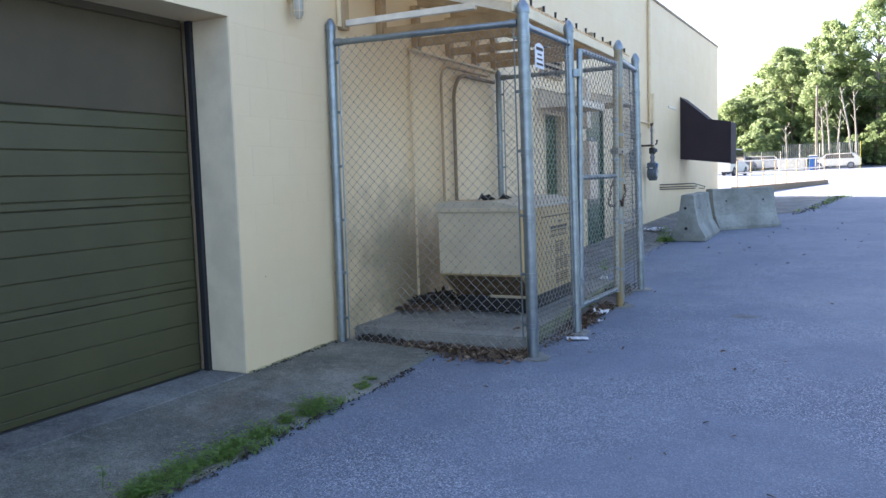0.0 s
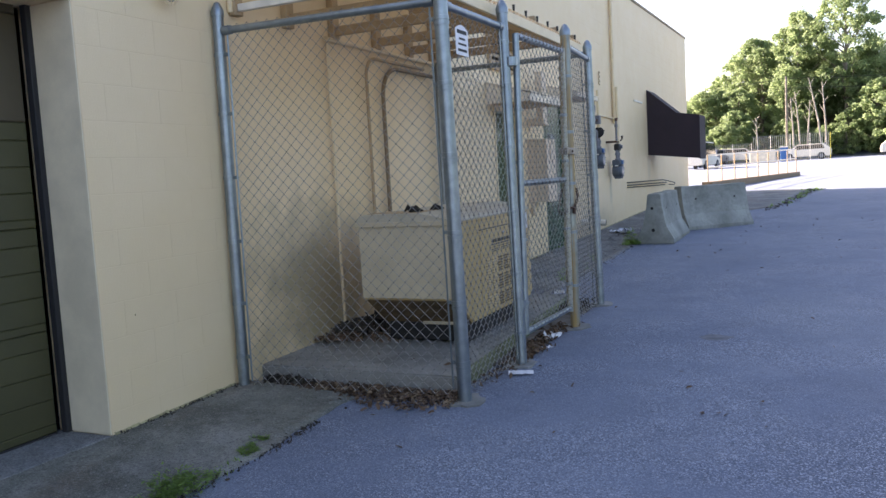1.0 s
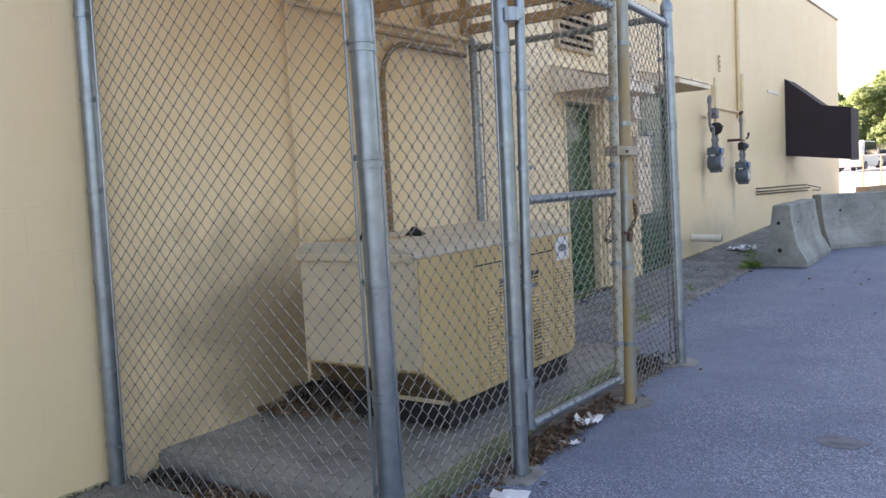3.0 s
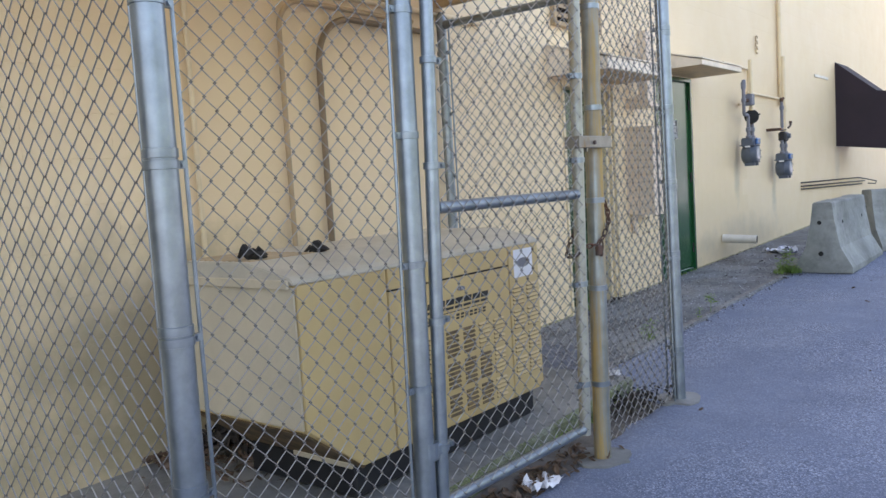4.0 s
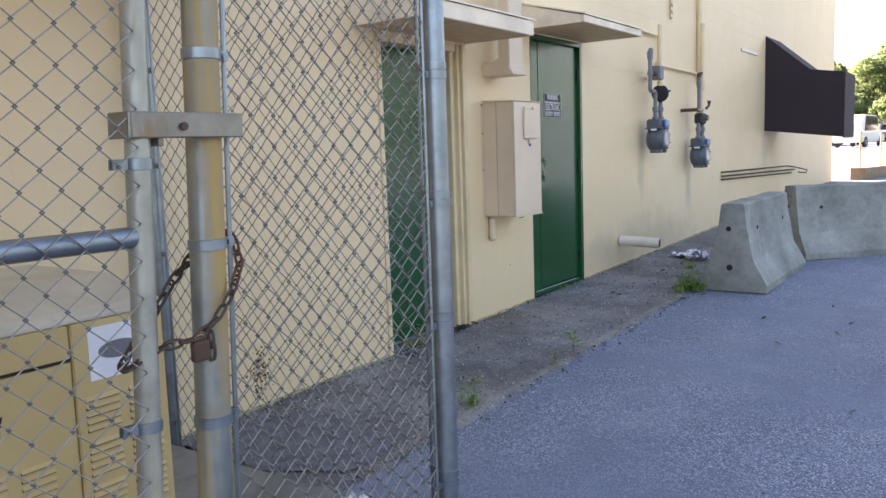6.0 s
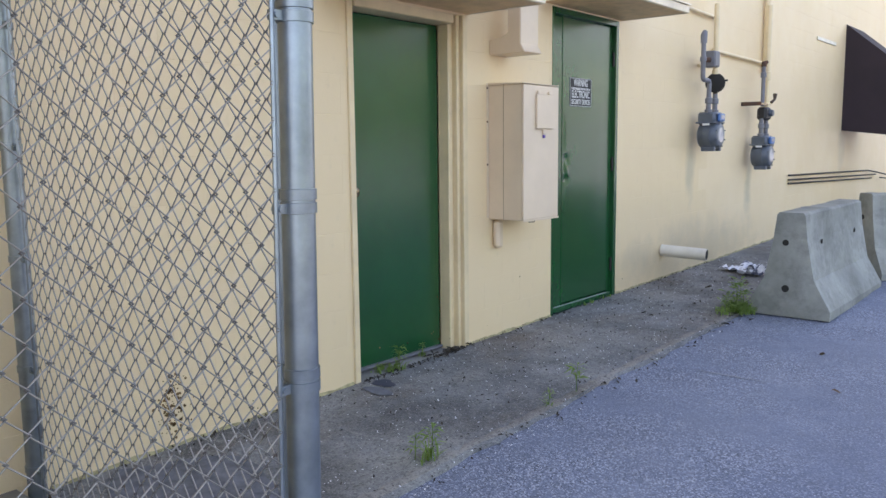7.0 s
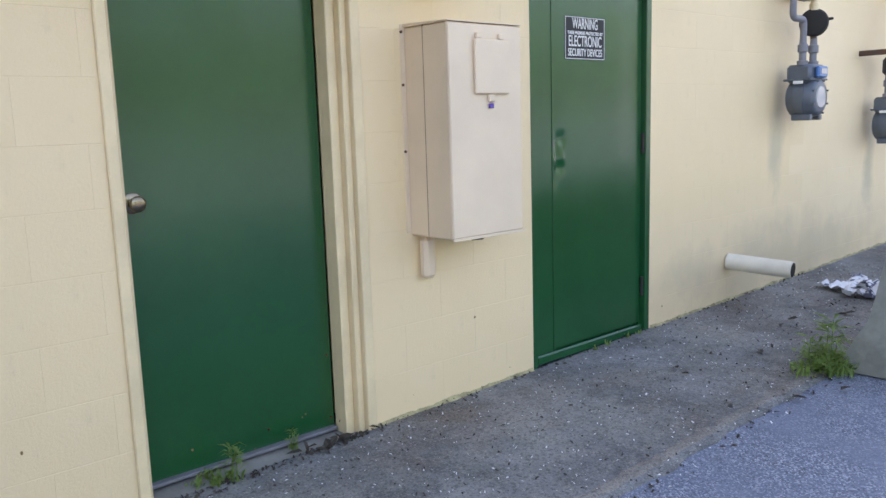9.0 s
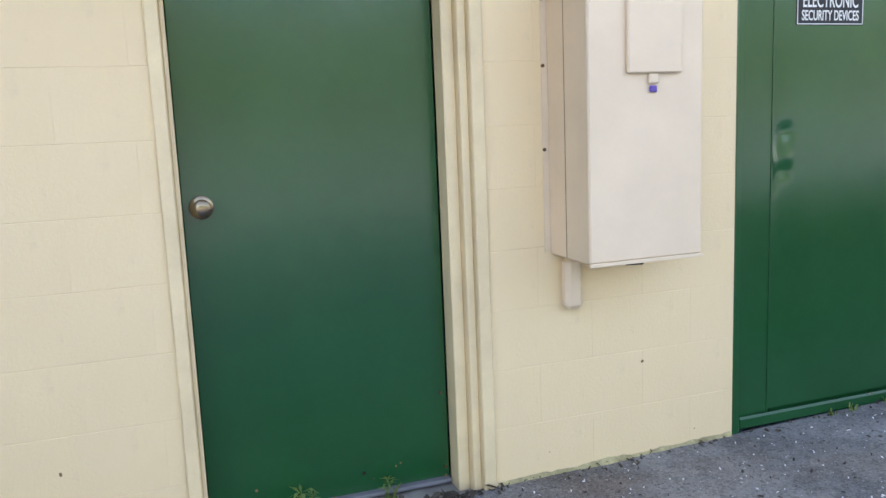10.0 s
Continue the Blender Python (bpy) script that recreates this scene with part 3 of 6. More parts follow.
def band_clip(c, r, way, reach):
    """A pressed steel band round a post with two flat ears and a carriage bolt."""
    bm = tube([c - Vector((0, 0, 0.0125)), c - Vector((0, 0, 0.0115)), c + Vector((0, 0, 0.0115)), c + Vector((0, 0, 0.0125))], [r + 0.0005, r + 0.0035, r + 0.0035, r + 0.0005], 24)
    side = Vector((-way.y, way.x, 0))
    for s in (-1, 1):
        a, b = c + way * r * 0.85 + side * 0.006 * s, c + way * (r + reach) + side * 0.006 * s
        prof = [(a + side * 0.0022).xy, (b + side * 0.0022).xy, (b - side * 0.0022).xy, (a - side * 0.0022).xy]
        prism([tuple(p) for p in prof], "z", c.z - 0.011, c.z + 0.011, 0, bm)
    e = c + way * (r + reach * 0.6)
    tube([e - side * 0.016, e - side * 0.008, e + side * 0.012], [0.009, 0.005, 0.007], 8, bm)
    return bm


def build_cage():
    cage = thing("chain_link_cage", "blue-grey chain link fence cage round the generator", "fence", at=(1.0, 7.7, gz(7.7)))
    o = Vector(cage.location)
    ways = {"p1": [(1, 0)], "p2": [(0, 1), (-1, 0)], "p3": [(0, -1)], "p4": [(0, 1)], "p5": [(0, -1), (-1, 0)], "p6": [(1, 0)]}
    for key, (x, y, r, top, lx, ly) in POSTS.items():
        post = part("post", tube([post_at(key, -0.25) - o, post_at(key, top - 0.05) - o], r, 24), RUSTED if key == "p4" else STEEL, cage, smooth=True)
        dome = [(top - 0.055, r * 1.12), (top - 0.02, r * 1.14), (top, r * 0.95), (top + 0.03, r * 0.55), (top + 0.042, r * 0.12)]
        part("post_cap", tube([post_at(key, z) - o for z, _ in dome], [q for _, q in dome], 20), STEEL, post, smooth=True)
        for k, z in enumerate(BANDS[key]):
            for w, way in enumerate(ways[key]):
                c = post_at(key, z + 0.03 * w + 0.012 * math.sin(5.0 * k + y)) - o
                part("tension_band", band_clip(c, r, Vector((*way, 0)), 0.03), STEEL, post, smooth=True)
    runs = [("p1", "p2", 2.21, 0.01), ("p2", "p3", 2.19, 0.0), ("p4", "p5", 2.2, 0.0), ("p5", "p6", 2.25, 0.0)]
    for a, b, top, bow in runs:
        def ends(z, a=a, b=b):
            A, B = post_at(a, z), post_at(b, z)
            way = (B - A).normalized()
            return A + way * POSTS[a][2], B - way * POSTS[b][2], way

        P, Q, way = ends(top)
        part("top_rail", tube([P - o, Q - o], 0.024, 14), STEEL, cage, smooth=True)
        for e, s in ((P, 1), (Q, -1)):
            c = e + way * 0.03 * s
            part("rail_end_cup", tube([c - way * 0.03 - o, c + way * 0.03 - o], 0.03, 12), STEEL, cage, smooth=True)
        L, H = ends(-0.12), ends(top - 0.03)
        for k, s in ((0, 1), (1, -1)):
            part("tension_bar", tube([L[k] + L[2] * 0.028 * s - o, H[k] + H[2] * 0.028 * s - o], 0.006, 6), STEEL, cage)
        low = gz((POSTS[a][1] + POSTS[b][1]) / 2) + 0.04
        span = (Q - P).length

        def place(u, z, ends=ends, span=span):
            p, q, _ = ends(z + o.z)
            at = p.lerp(q, u / span)
            return at.x - o.x, at.y - o.y

        zigzag(0.03, span - 0.03, low - o.z, top + 0.035 - o.z, place, "mesh_panel", cage, bow)


def build_gate():
    gate = thing("chain_link_gate", "closed chain link gate with a stained latch stile", "gate", at=(FX, 7.128, 0.0))
    y0, y1 = 0.0, 0.978
    part("stile", tube([(0, y0, 0.03), (0, y0, 2.15)], 0.024, 16), STEEL, gate, smooth=True)
    part("stile", tube([(0, y1, 0.02), (0, y1, 2.16)], 0.026, 16), STILE, gate, "pale rust-stained latch stile", smooth=True)
    for z in (0.045, 1.1, 2.135):
        part("rail", tube([(0, y0 + 0.02, z), (0, y1 - 0.02, z)], 0.0225, 14), STEEL, gate, smooth=True)
    zigzag(0.02, y1 - y0 - 0.02, 0.05, 2.17, lambda u, z: (0.026, y0 + u), "mesh_panel", gate)
    for z in (0.25, 1.95):
        hinge = tube([(-0.02, y0 - 0.055, z - 0.03), (-0.02, y0 - 0.055, z + 0.03)], 0.044, 14)
        box(-0.04, y0 - 0.04, z - 0.02, 0.02, y0 + 0.02, z + 0.02, 0.003, hinge)
        part("hinge", hinge, STEEL, gate)
    for z in (0.25, 0.7, 1.25, 1.62):
        for y in (y0, y1):
            s = 1 if y < 0.5 else -1
            part("tension_band", band_clip(Vector((0, y, z)), 0.026, Vector((0, s, 0)), 0.035), STEEL, gate, smooth=True)
    fork = box(0.024, y1 - 0.04, 1.302, 0.034, y1 + 0.245, 1.356, 0.003)
    box(-0.04, y1 - 0.04, 1.302, 0.034, y1 - 0.03, 1.356, 0.002, fork)
    box(-0.01, y1 + 0.03, 1.285, 0.03, y1 + 0.042, 1.305, 0.002, fork)
    latch = part("fork_latch", fork, LATCH, gate, "flat rust-spotted fork latch bar")
    part("bolt", tube([(0.03, y1 + 0.085, 1.326), (0.042, y1 + 0.085, 1.326)], 0.009, 8), CHAIN, latch)
    # the gate sags with its leaning posts
    for ob in gate.children_recursive:
        for v in ob.data.vertices:
            v.co = (v.co.x + 0.042 * v.co.y - 0.008 * v.co.z, v.co.y + 0.053 * v.co.z, v.co.z)


def build_chain():
    ch = thing("chain", "rusty brown chain looped round gate stile and post", "chain", at=(1.72, 8.3, 0.9))
    loop = [(1.74, 8.1, 0.83), (1.748, 8.19, 0.862), (1.765, 8.26, 0.866), (1.772, 8.31, 0.9), (1.772, 8.36, 0.955), (1.745, 8.41, 1.01), (1.715, 8.425, 1.06), (1.69, 8.424, 1.085), (1.652, 8.37, 1.05), (1.65, 8.29, 0.98), (1.66, 8.22, 0.905), (1.655, 8.17, 0.85), (1.685, 8.125, 0.825), (1.74, 8.1, 0.83)]
    loop = [Vector(p) - Vector(ch.location) for p in loop]
    line, need = [loop[0]], 0.03
    for a, b in zip(loop, loop[1:]):
        n = max(1, round((b - a).length / need))
        line += [a.lerp(b, (k + 1) / n) for k in range(n)]
    drop = [Vector((1.762, 8.3, 0.87 - 0.028 * k)) - Vector(ch.location) for k in range(3)]
    for row in (line, drop):
        for i in range(len(row) - 1):
            a, b = row[i], row[i + 1]
            way = (b - a).normalized()
            side = way.orthogonal().normalized()
            side = Matrix.Rotation(radians(90 * (i % 2) + 45), 3, way) @ side
            c, hl, hw = (a + b) / 2, 0.02, 0.009
            pts = [c + way * (hl * math.copysign(min(1, abs(1.5 * math.cos(k))), math.cos(k))) + side * hw * math.sin(k) for k in [math.tau * q / 10 for q in range(10)]]
            part("chain_link", tube(pts, 0.0036, 5, close=True), CHAIN, ch, smooth=True)
    lock = box(0.036, -0.055, -0.085, 0.056, -0.013, -0.04, 0.004)
    lock_ob = part("padlock", lock, CHAIN, ch, "small tarnished padlock")
    part("shackle", tube(arc((0.046, -0.034, -0.04), (0, 1, 0), (0, 0, 1), 0.014, 0, 180), 0.003, 6), BRASS, lock_ob, smooth=True)


def build_cage_roof():
    rf = thing("lean_to_roof", "tan lumber lean-to roof with corrugated sheet over the cage", "roof", at=(0.8, 7.8, 2.4))
    o = Vector(rf.location)

    def b(name, args, mat, label="", bev=0.004):
        a = [v - o[i % 3] for i, v in enumerate(args)]
        return part(name, box(*a, bev), mat, rf, label)

    for k, y in enumerate((6.28, 6.87, 7.5, 8.2, 8.83, 9.36)):
        mat = WHITE if k == 0 else TIMBER
        b("tie_beam", (0.06, y - 0.02, 2.365, 1.2 if k == 0 else 1.52, y + 0.02, 2.415 if k == 0 else 2.44), mat)
        b("wall_stud", (0.002, y - 0.045, 2.34, 0.058, y + 0.045, 2.74), TIMBER)
        sl = prism([(0.06 - o.x, 2.735 - o.z), (1.525 - o.x, 2.292 - o.z), (1.525 - o.x, 2.362 - o.z), (0.06 - o.x, 2.81 - o.z)], "y", y - 0.019 - o.y, y + 0.019 - o.y)
        part("rafter", sl, mat, rf)
    b("fascia", (1.526, 6.14, 2.285, 1.548, 9.46, 2.365), TRIM)
    for x, z in ((0.5, 2.68), (1.1, 2.495)):
        b("purlin", (x - 0.03, 6.15, z, x + 0.03, 9.45, z + 0.035), TIMBER)
    n, verts, faces = 260, [], []
    for i in range(n + 1):
        y = 6.12 + 3.36 * i / n
        w = 0.012 * math.sin(i / n * math.tau * 43)
        for x in (0.002, 1.555):
            z = 2.845 - 0.305 * x + w
            verts += [(x - o.x, y - o.y, z - o.z), (x - o.x, y - o.y, z + 0.004 - o.z)]
    for i in range(n):
        a = i * 4
        faces.append((a, a + 2, a + 6, a + 4))
    ob = sheet("corrugated_sheet", verts, faces, FIBRE, rf, True)
    for i in range(12):
        y = 6.25 + i * 0.28
        part("roof_bolt", tube([(1.535 - o.x, y - o.y, 2.36 - o.z), (1.535 - o.x, y - o.y, 2.435 - o.z)], [0.006, 0.012], 6), BLACK, rf)


def build_pad():
    bm = bmesh.new()
    n, rows = 30, []
    for k in range(n + 1):
        y = 6.3 + 3.02 * k / n
        edge, top = 1.53 - 0.045 * (y - 6.3) + 0.008 * noise.noise((y * 4, 1, 2)), -0.078 + 0.014 * (y - 6.3)
        rows.append([bm.verts.new(p) for p in ((0.003, y, -0.3), (0.003, y, top), (edge * 0.5, y, top + 0.003 * noise.noise((y * 2, 0, 0))), (edge - 0.02, y, top), (edge, y, top - 0.018), (edge + 0.01, y, -0.3))])
    for a, b in zip(rows, rows[1:]):
        for i in range(5):
            bm.faces.new((a[i], a[i + 1], b[i + 1], b[i]))
    bm.faces.new(rows[0])
    bm.faces.new(rows[-1][::-1])
    bmesh.ops.recalc_face_normals(bm, faces=bm.faces)
    bmesh.ops.bevel(bm, geom=[e for e in bm.edges if all(abs(v.co.y - 6.3) < 0.001 and v.co.z > -0.2 for v in e.verts)], offset=0.012, segments=2, affect="EDGES")
    pad = tagged(part("concrete_pad", bm, PAD), "raised grey concrete slab with a mossy side under the generator", "slab", kind="structure")
    pad.data.materials.append(MOSS)
    for f in pad.data.polygons:
        if f.normal.x > 0.6:
            f.material_index = 1
    for key, (x, y, r, top, lx, ly) in POSTS.items():
        if key in ("p1", "p6"):
            continue
        pts = [(x + (0.12 + 0.05 * noise.noise((a * 0.4, x, y))) * math.cos(a * math.tau / 28), y + (0.14 + 0.06 * noise.noise((a * 0.4, y, x))) * math.sin(a * math.tau / 28)) for a in range(28)]
        f = prism(pts, "z", gz(y) - 0.05, gz(y) + 0.009)
        tagged(part("post_footing", f, PAD), "pale concrete footing round a fence post", "footing", "fence footings", "structure")


build_cage()
build_gate()
build_chain()
build_cage_roof()
build_pad()


# ---- generator ----
def build_generator():
    g = thing("generator", "tan sheet-metal standby generator with louvred side panels", "generator", at=(0.91, 7.7, -0.05))
    o = Vector(g.location)
    X0, X1, Y0, Y1 = 0.52 - o.x, 1.28 - o.x, 6.88 - o.y, 8.52 - o.y

    def Z(v):
        return v - o.z

    prof = [(Y0, Z(0.31)), (Y0 + 0.3, Z(0.09)), (Y1 - 0.02, Z(0.09)), (Y1, Z(0.12)), (Y1, Z(0.85)), (Y0, Z(0.85))]
    part("body", prism(prof, "x", X0, X1 - 0.012, 0.004), GENERATOR, g)
    part("end_panel", box(X0 + 0.004, Y0 - 0.006, Z(0.315), X1 - 0.004, Y0 + 0.002, Z(0.845), 0.003), PALE_TAN, g, "pale tan end panel")
    lid = [(X0 - 0.012, Z(0.852)), (X1 - 0.001, Z(0.852)), (X1 - 0.006, Z(0.866)), (X1 - 0.03, Z(0.882)), (X1 - 0.26, Z(0.93)), (X0 + 0.05, Z(0.93)), (X0 - 0.012, Z(0.9))]
    lid_ob = part("lid", prism(lid, "y", Y0 - 0.008, Y1 + 0.006, 0.004), LID, g, "weathered grey-tan lid with a softly sloped front")
    part("lid_edge", box(X0 - 0.016, Y0 - 0.022, Z(0.838), X1 - 0.02, Y0 - 0.009, Z(0.872), 0.003), PALE_TAN, lid_ob)
    grille = bmesh.new()
    for i in range(11):
        x = X0 + 0.06 + i * 0.04
        box(x, Y0 + 0.03, Z(0.92), x + 0.02, Y0 + 0.36, Z(0.934), 0.002, grille)
    part("exhaust_grille", grille, TIMBER, lid_ob, "brown slatted top exhaust grille")

    def skin(name, pts, parent=g):
        return part(name, prism([(y - o.y, z - o.z) for y, z in pts], "x", X1 - 0.013, X1, 0.003), GENERATOR, parent)

    skin("side_panel", [(6.885, 0.315), (7.16, 0.1), (7.36, 0.1), (7.36, 0.85), (6.885, 0.85)])
    skin("header_panel", [(7.366, 0.764), (8.24, 0.764), (8.24, 0.85), (7.366, 0.85)])
    door = skin("access_door", [(7.366, 0.1), (8.24, 0.1), (8.24, 0.758), (7.366, 0.758)])
    end = skin("side_panel", [(8.246, 0.1), (8.515, 0.12), (8.515, 0.85), (8.246, 0.85)])

    def louvres(parent, y0, y1, z0, z1, n, mat=NEAR_BLACK):
        for k in range(n):
            z = z0 + (z1 - z0) * (k + 0.5) / n
            bm = prism([(X1 - 0.001, Z(z - 0.0055)), (X1 + 0.0015, Z(z - 0.006)), (X1 + 0.0015, Z(z + 0.001)), (X1 - 0.001, Z(z + 0.003))], "y", y0 - o.y, y1 - o.y)
            part("louvre_slot", bm, mat, parent)
            hood = prism([(X1 - 0.001, Z(z + 0.002)), (X1 + 0.007, Z(z - 0.0025)), (X1 + 0.008, Z(z - 0.0005)), (X1 - 0.001, Z(z + 0.009))], "y", y0 - o.y, y1 - o.y)
            part("louvre_hood", hood, GENERATOR if mat is NEAR_BLACK else mat, parent)

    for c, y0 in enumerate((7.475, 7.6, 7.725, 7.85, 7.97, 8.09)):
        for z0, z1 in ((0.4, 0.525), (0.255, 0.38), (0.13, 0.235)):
            louvres(door, y0, y0 + 0.085, z0, z1, 6 if z1 > 0.24 else 5, STAIN_SHADE if c in (2, 3) or (c == 4 and z1 < 0.4) else NEAR_BLACK)
    for y0 in (8.27, 8.395):
        for z0, z1 in ((0.555, 0.655), (0.435, 0.535), (0.315, 0.415), (0.195, 0.295)):
            louvres(end, y0, y0 + 0.095, z0, z1, 5)
    part("seam_gap", box(X1 - 0.02, 7.37 - o.y, Z(0.7575), X1 + 0.001, 8.24 - o.y, Z(0.7645), 0), NEAR_BLACK, g)
    oval = [(7.845 - o.y + 0.026 * math.cos(q * math.tau / 16), Z(0.706) + 0.011 * math.sin(q * math.tau / 16)) for q in range(16)]
    latch = part("door_latch", prism(oval, "x", X1 - 0.001, X1 + 0.008, 0.002), CHROME, door, "small oval chrome latch")
    part("latch_tab", box(X1 + 0.0082, 7.838 - o.y, Z(0.7), X1 + 0.014, 7.866 - o.y, Z(0.712), 0.002), CHROME, latch)
    # the maker's mark, as plain slanted bars
    def slant(y, w, z0, z1):
        k = 0.22 * (z1 - z0)
        return prism([(y - o.y, Z(z0)), (y + w - o.y, Z(z0)), (y + w + k - o.y, Z(z1)), (y + k - o.y, Z(z1))], "x", X1 - 0.001, X1 + 0.0012)

    y = 7.6
    for w in (0.056, 0.054, 0.058, 0.054, 0.056, 0.058, 0.054):
        part("brand_bar", slant(y, w, 0.621, 0.632), BLACK, door)
        part("brand_bar", slant(y + 0.005, w, 0.641, 0.667), BLACK, door)
        y += w + 0.01
    part("brand_line", box(X1 - 0.001, 7.6 - o.y, Z(0.606), X1 + 0.0012, 8.05 - o.y, Z(0.6095), 0), BLACK, door)
    y = 7.6
    for k in range(13):
        if k != 5:
            part("brand_bar", slant(y, 0.022, 0.57, 0.579), BLACK, door)
            part("brand_bar", slant(y + 0.002, 0.022, 0.584, 0.594), BLACK, door)
        y += 0.034
    sticker = part("data_sticker", box(X1 - 0.02, 8.29 - o.y, Z(0.692), X1 + 0.0015, 8.46 - o.y, Z(0.832), 0), PAPER, end, "white data sticker with a grey oval")
    oval = [(8.375 - o.y + 0.06 * math.cos(a), Z(0.764) + 0.024 * math.sin(a)) for a in [math.tau * q / 20 for q in range(20)]]
    part("sticker_mark", prism(oval, "x", X1 + 0.001, X1 + 0.0025), PIPE, sticker)
    part("skid", box(X0 + 0.05, 7.16 - o.y, Z(-0.05), X1 - 0.05, Y1 - 0.03, Z(0.092), 0.01), BLACK, g, "black steel base skid")
    # sloped underside of the end, its shade put into a dark paint
    part("intake_panel", prism([(Y0 + 0.006, Z(0.296)), (Y0 + 0.3, Z(0.078)), (Y0 + 0.34, Z(0.1)), (Y0 + 0.05, Z(0.31))], "x", X0 + 0.03, X1 - 0.02), STAIN_SHADE, g)
    part("base_rail", box(X0 + 0.35, Y0 + 0.27, Z(0.075), X1 - 0.06, Y0 + 0.33, Z(0.098), 0.003), PALE_TAN, g)


build_generator()


# ---- services on the wall ----
def conduit(name, pts, r, mat, label, category="conduit", group="wall conduits"):
    base = Vector(pts[0])
    ob = part(name, tube([Vector(p) - base for p in pts], r, 10), mat, smooth=True)
    ob.location = base
    return tagged(ob, label, category, group)


conduit("conduit", [(0.03, 7.38, -0.04), (0.03, 7.38, 2.31)], 0.014, TRIM, "thin cream-painted conduit running up the wall")
conduit("conduit", [(0.03, 7.36, 2.33), (0.03, 9.9, 2.33)], 0.02, TRIM, "thin cream-painted conduit running along the wall")
for y, top, r, end, bend in ((7.965, 2.25, 0.015, 9.1, 0.17), (8.245, 2.195, 0.019, 9.3, 0.28)):
    conduit("conduit", [(0.04, y, 0.1), (0.04, y, top - bend - 0.02)] + arc((0.04, y + bend, top - bend), (0, -1, 0), (0, 0, 1), bend, 5, 90, 10) + [(0.04, end, top)], r, TIMBER if y < 8.1 else BROWN, "bent brown conduit rising behind the generator")
conduit("conduit", [(0.02, 6.235, 2.36), (0.02, 6.235, 4.2)], 0.022, TRIM, "cream-painted pipe running up to the parapet")
conduit("downpipe", [(0.04, 17.38, 2.0), (0.04, 17.38, 4.66)], 0.033, TRIM, "cream-painted downpipe running up to the parapet", "downpipe")
conduit("conduit", [(0.03, 15.88, 2.12), (0.03, 17.34, 2.1)], 0.017, TRIM, "cream-painted conduit between the gas services")
conduit("conduit", [(0.03, 15.55, 1.95), (0.03, 15.93, 2.0), (0.03, 15.95, 2.43), (0.03, 15.0, 2.45)], 0.017, TRIM, "cream-painted vent pipe beside the door canopy")


# ---- doors' fittings, cabinet and canopies ----
def build_door_fittings():
    k = tube([(0, -0.352, 1.015), (0.008, -0.352, 1.015), (0.012, -0.352, 1.015)], [0.036, 0.036, 0.03], 24)
    rose = part("rose", k, BRASS, D1, "worn brass rose", smooth=True)
    part("knob", tube([(0.01, -0.352, 1.015), (0.03, -0.352, 1.015), (0.04, -0.352, 1.015), (0.058, -0.352, 1.015), (0.064, -0.352, 1.015), (0.066, -0.352, 1.015)], [0.013, 0.013, 0.024, 0.028, 0.022, 0.008], 24), BRASS, rose, "round brass door knob", smooth=True)
    part("threshold", box(-0.04, -0.405, 0.0, 0.03, 0.405, 0.014, 0.003), PIPE, D1, "bare metal threshold strip")
    for y, z in ((0.385, 0.32), (0.39, 0.05), (0.1, 0.08)):
        part("screw", tube([(0, y, z), (0.004, y, z)], 0.006, 8), BRASS, D1)
    # the second door's pressed skin, buckled beside the lock
    me_v, me_f, cols, rows = [], [], 92, 130
    dents = ((-0.235, 1.13, 0.035, 0.03, 0.008), (-0.29, 1.02, 0.022, 0.04, -0.006), (-0.25, 0.985, 0.035, 0.026, 0.008), (-0.295, 0.94, 0.02, 0.03, 0.008), (-0.225, 1.03, 0.02, 0.03, -0.005), (-0.27, 1.07, 0.016, 0.05, 0.006), (-0.3, 0.85, 0.03, 0.11, 0.004), (-0.29, 1.28, 0.03, 0.14, 0.003), (0.36, 1.1, 0.1, 0.45, 0.002))
    for j in range(rows + 1):
        z = 0.06 + 2.08 * j / rows
        for i in range(cols + 1):
            y = -0.295 + 0.735 * i / cols
            d = sum(k * math.exp(-((y - a) / ra) ** 2 - ((z - b) / rb) ** 2) for a, b, ra, rb, k in dents)
            me_v.append((0.0015 - d + 0.0006 * noise.noise((y * 5, z * 2.5, 3)), y, z))
    me_f = [(j * (cols + 1) + i, j * (cols + 1) + i + 1, (j + 1) * (cols + 1) + i + 1, (j + 1) * (cols + 1) + i) for j in range(rows) for i in range(cols)]
    sheet("door_skin", me_v, me_f, GREEN, D2, True)
    part("lock_strip", box(-0.018, -0.448, 0.01, 0.0, -0.299, 2.145, 0.002), GREEN, D2)
    part("edge_strip", box(-0.014, -0.3, 0.012, 0.0042, -0.293, 2.14, 0.0015), GREEN, D2)
    part("hinge_strip", box(-0.018, 0.4405, 0.01, 0.0005, 0.4485, 2.145, 0.001), GREEN, D2)
    part("top_strip", box(-0.018, -0.292, 2.1405, 0.0, 0.44, 2.148, 0.001), GREEN, D2)
    part("kick_ledge", box(0.0, -0.445, 0.0, 0.022, 0.445, 0.05, 0.008), GREEN, D2)
    for z in (0.27, 1.08, 1.9):
        part("hinge", tube([(0.012, 0.452, z - 0.055), (0.012, 0.452, z + 0.055)], 0.011, 10), BLACK, D2, "dark door hinge", smooth=True)
    sign = part("warning_sign", box(0.0, -0.2, 1.517, 0.004, 0.118, 1.727, 0.002), SIGN_BLACK, D2, "black warning sign with white lettering")
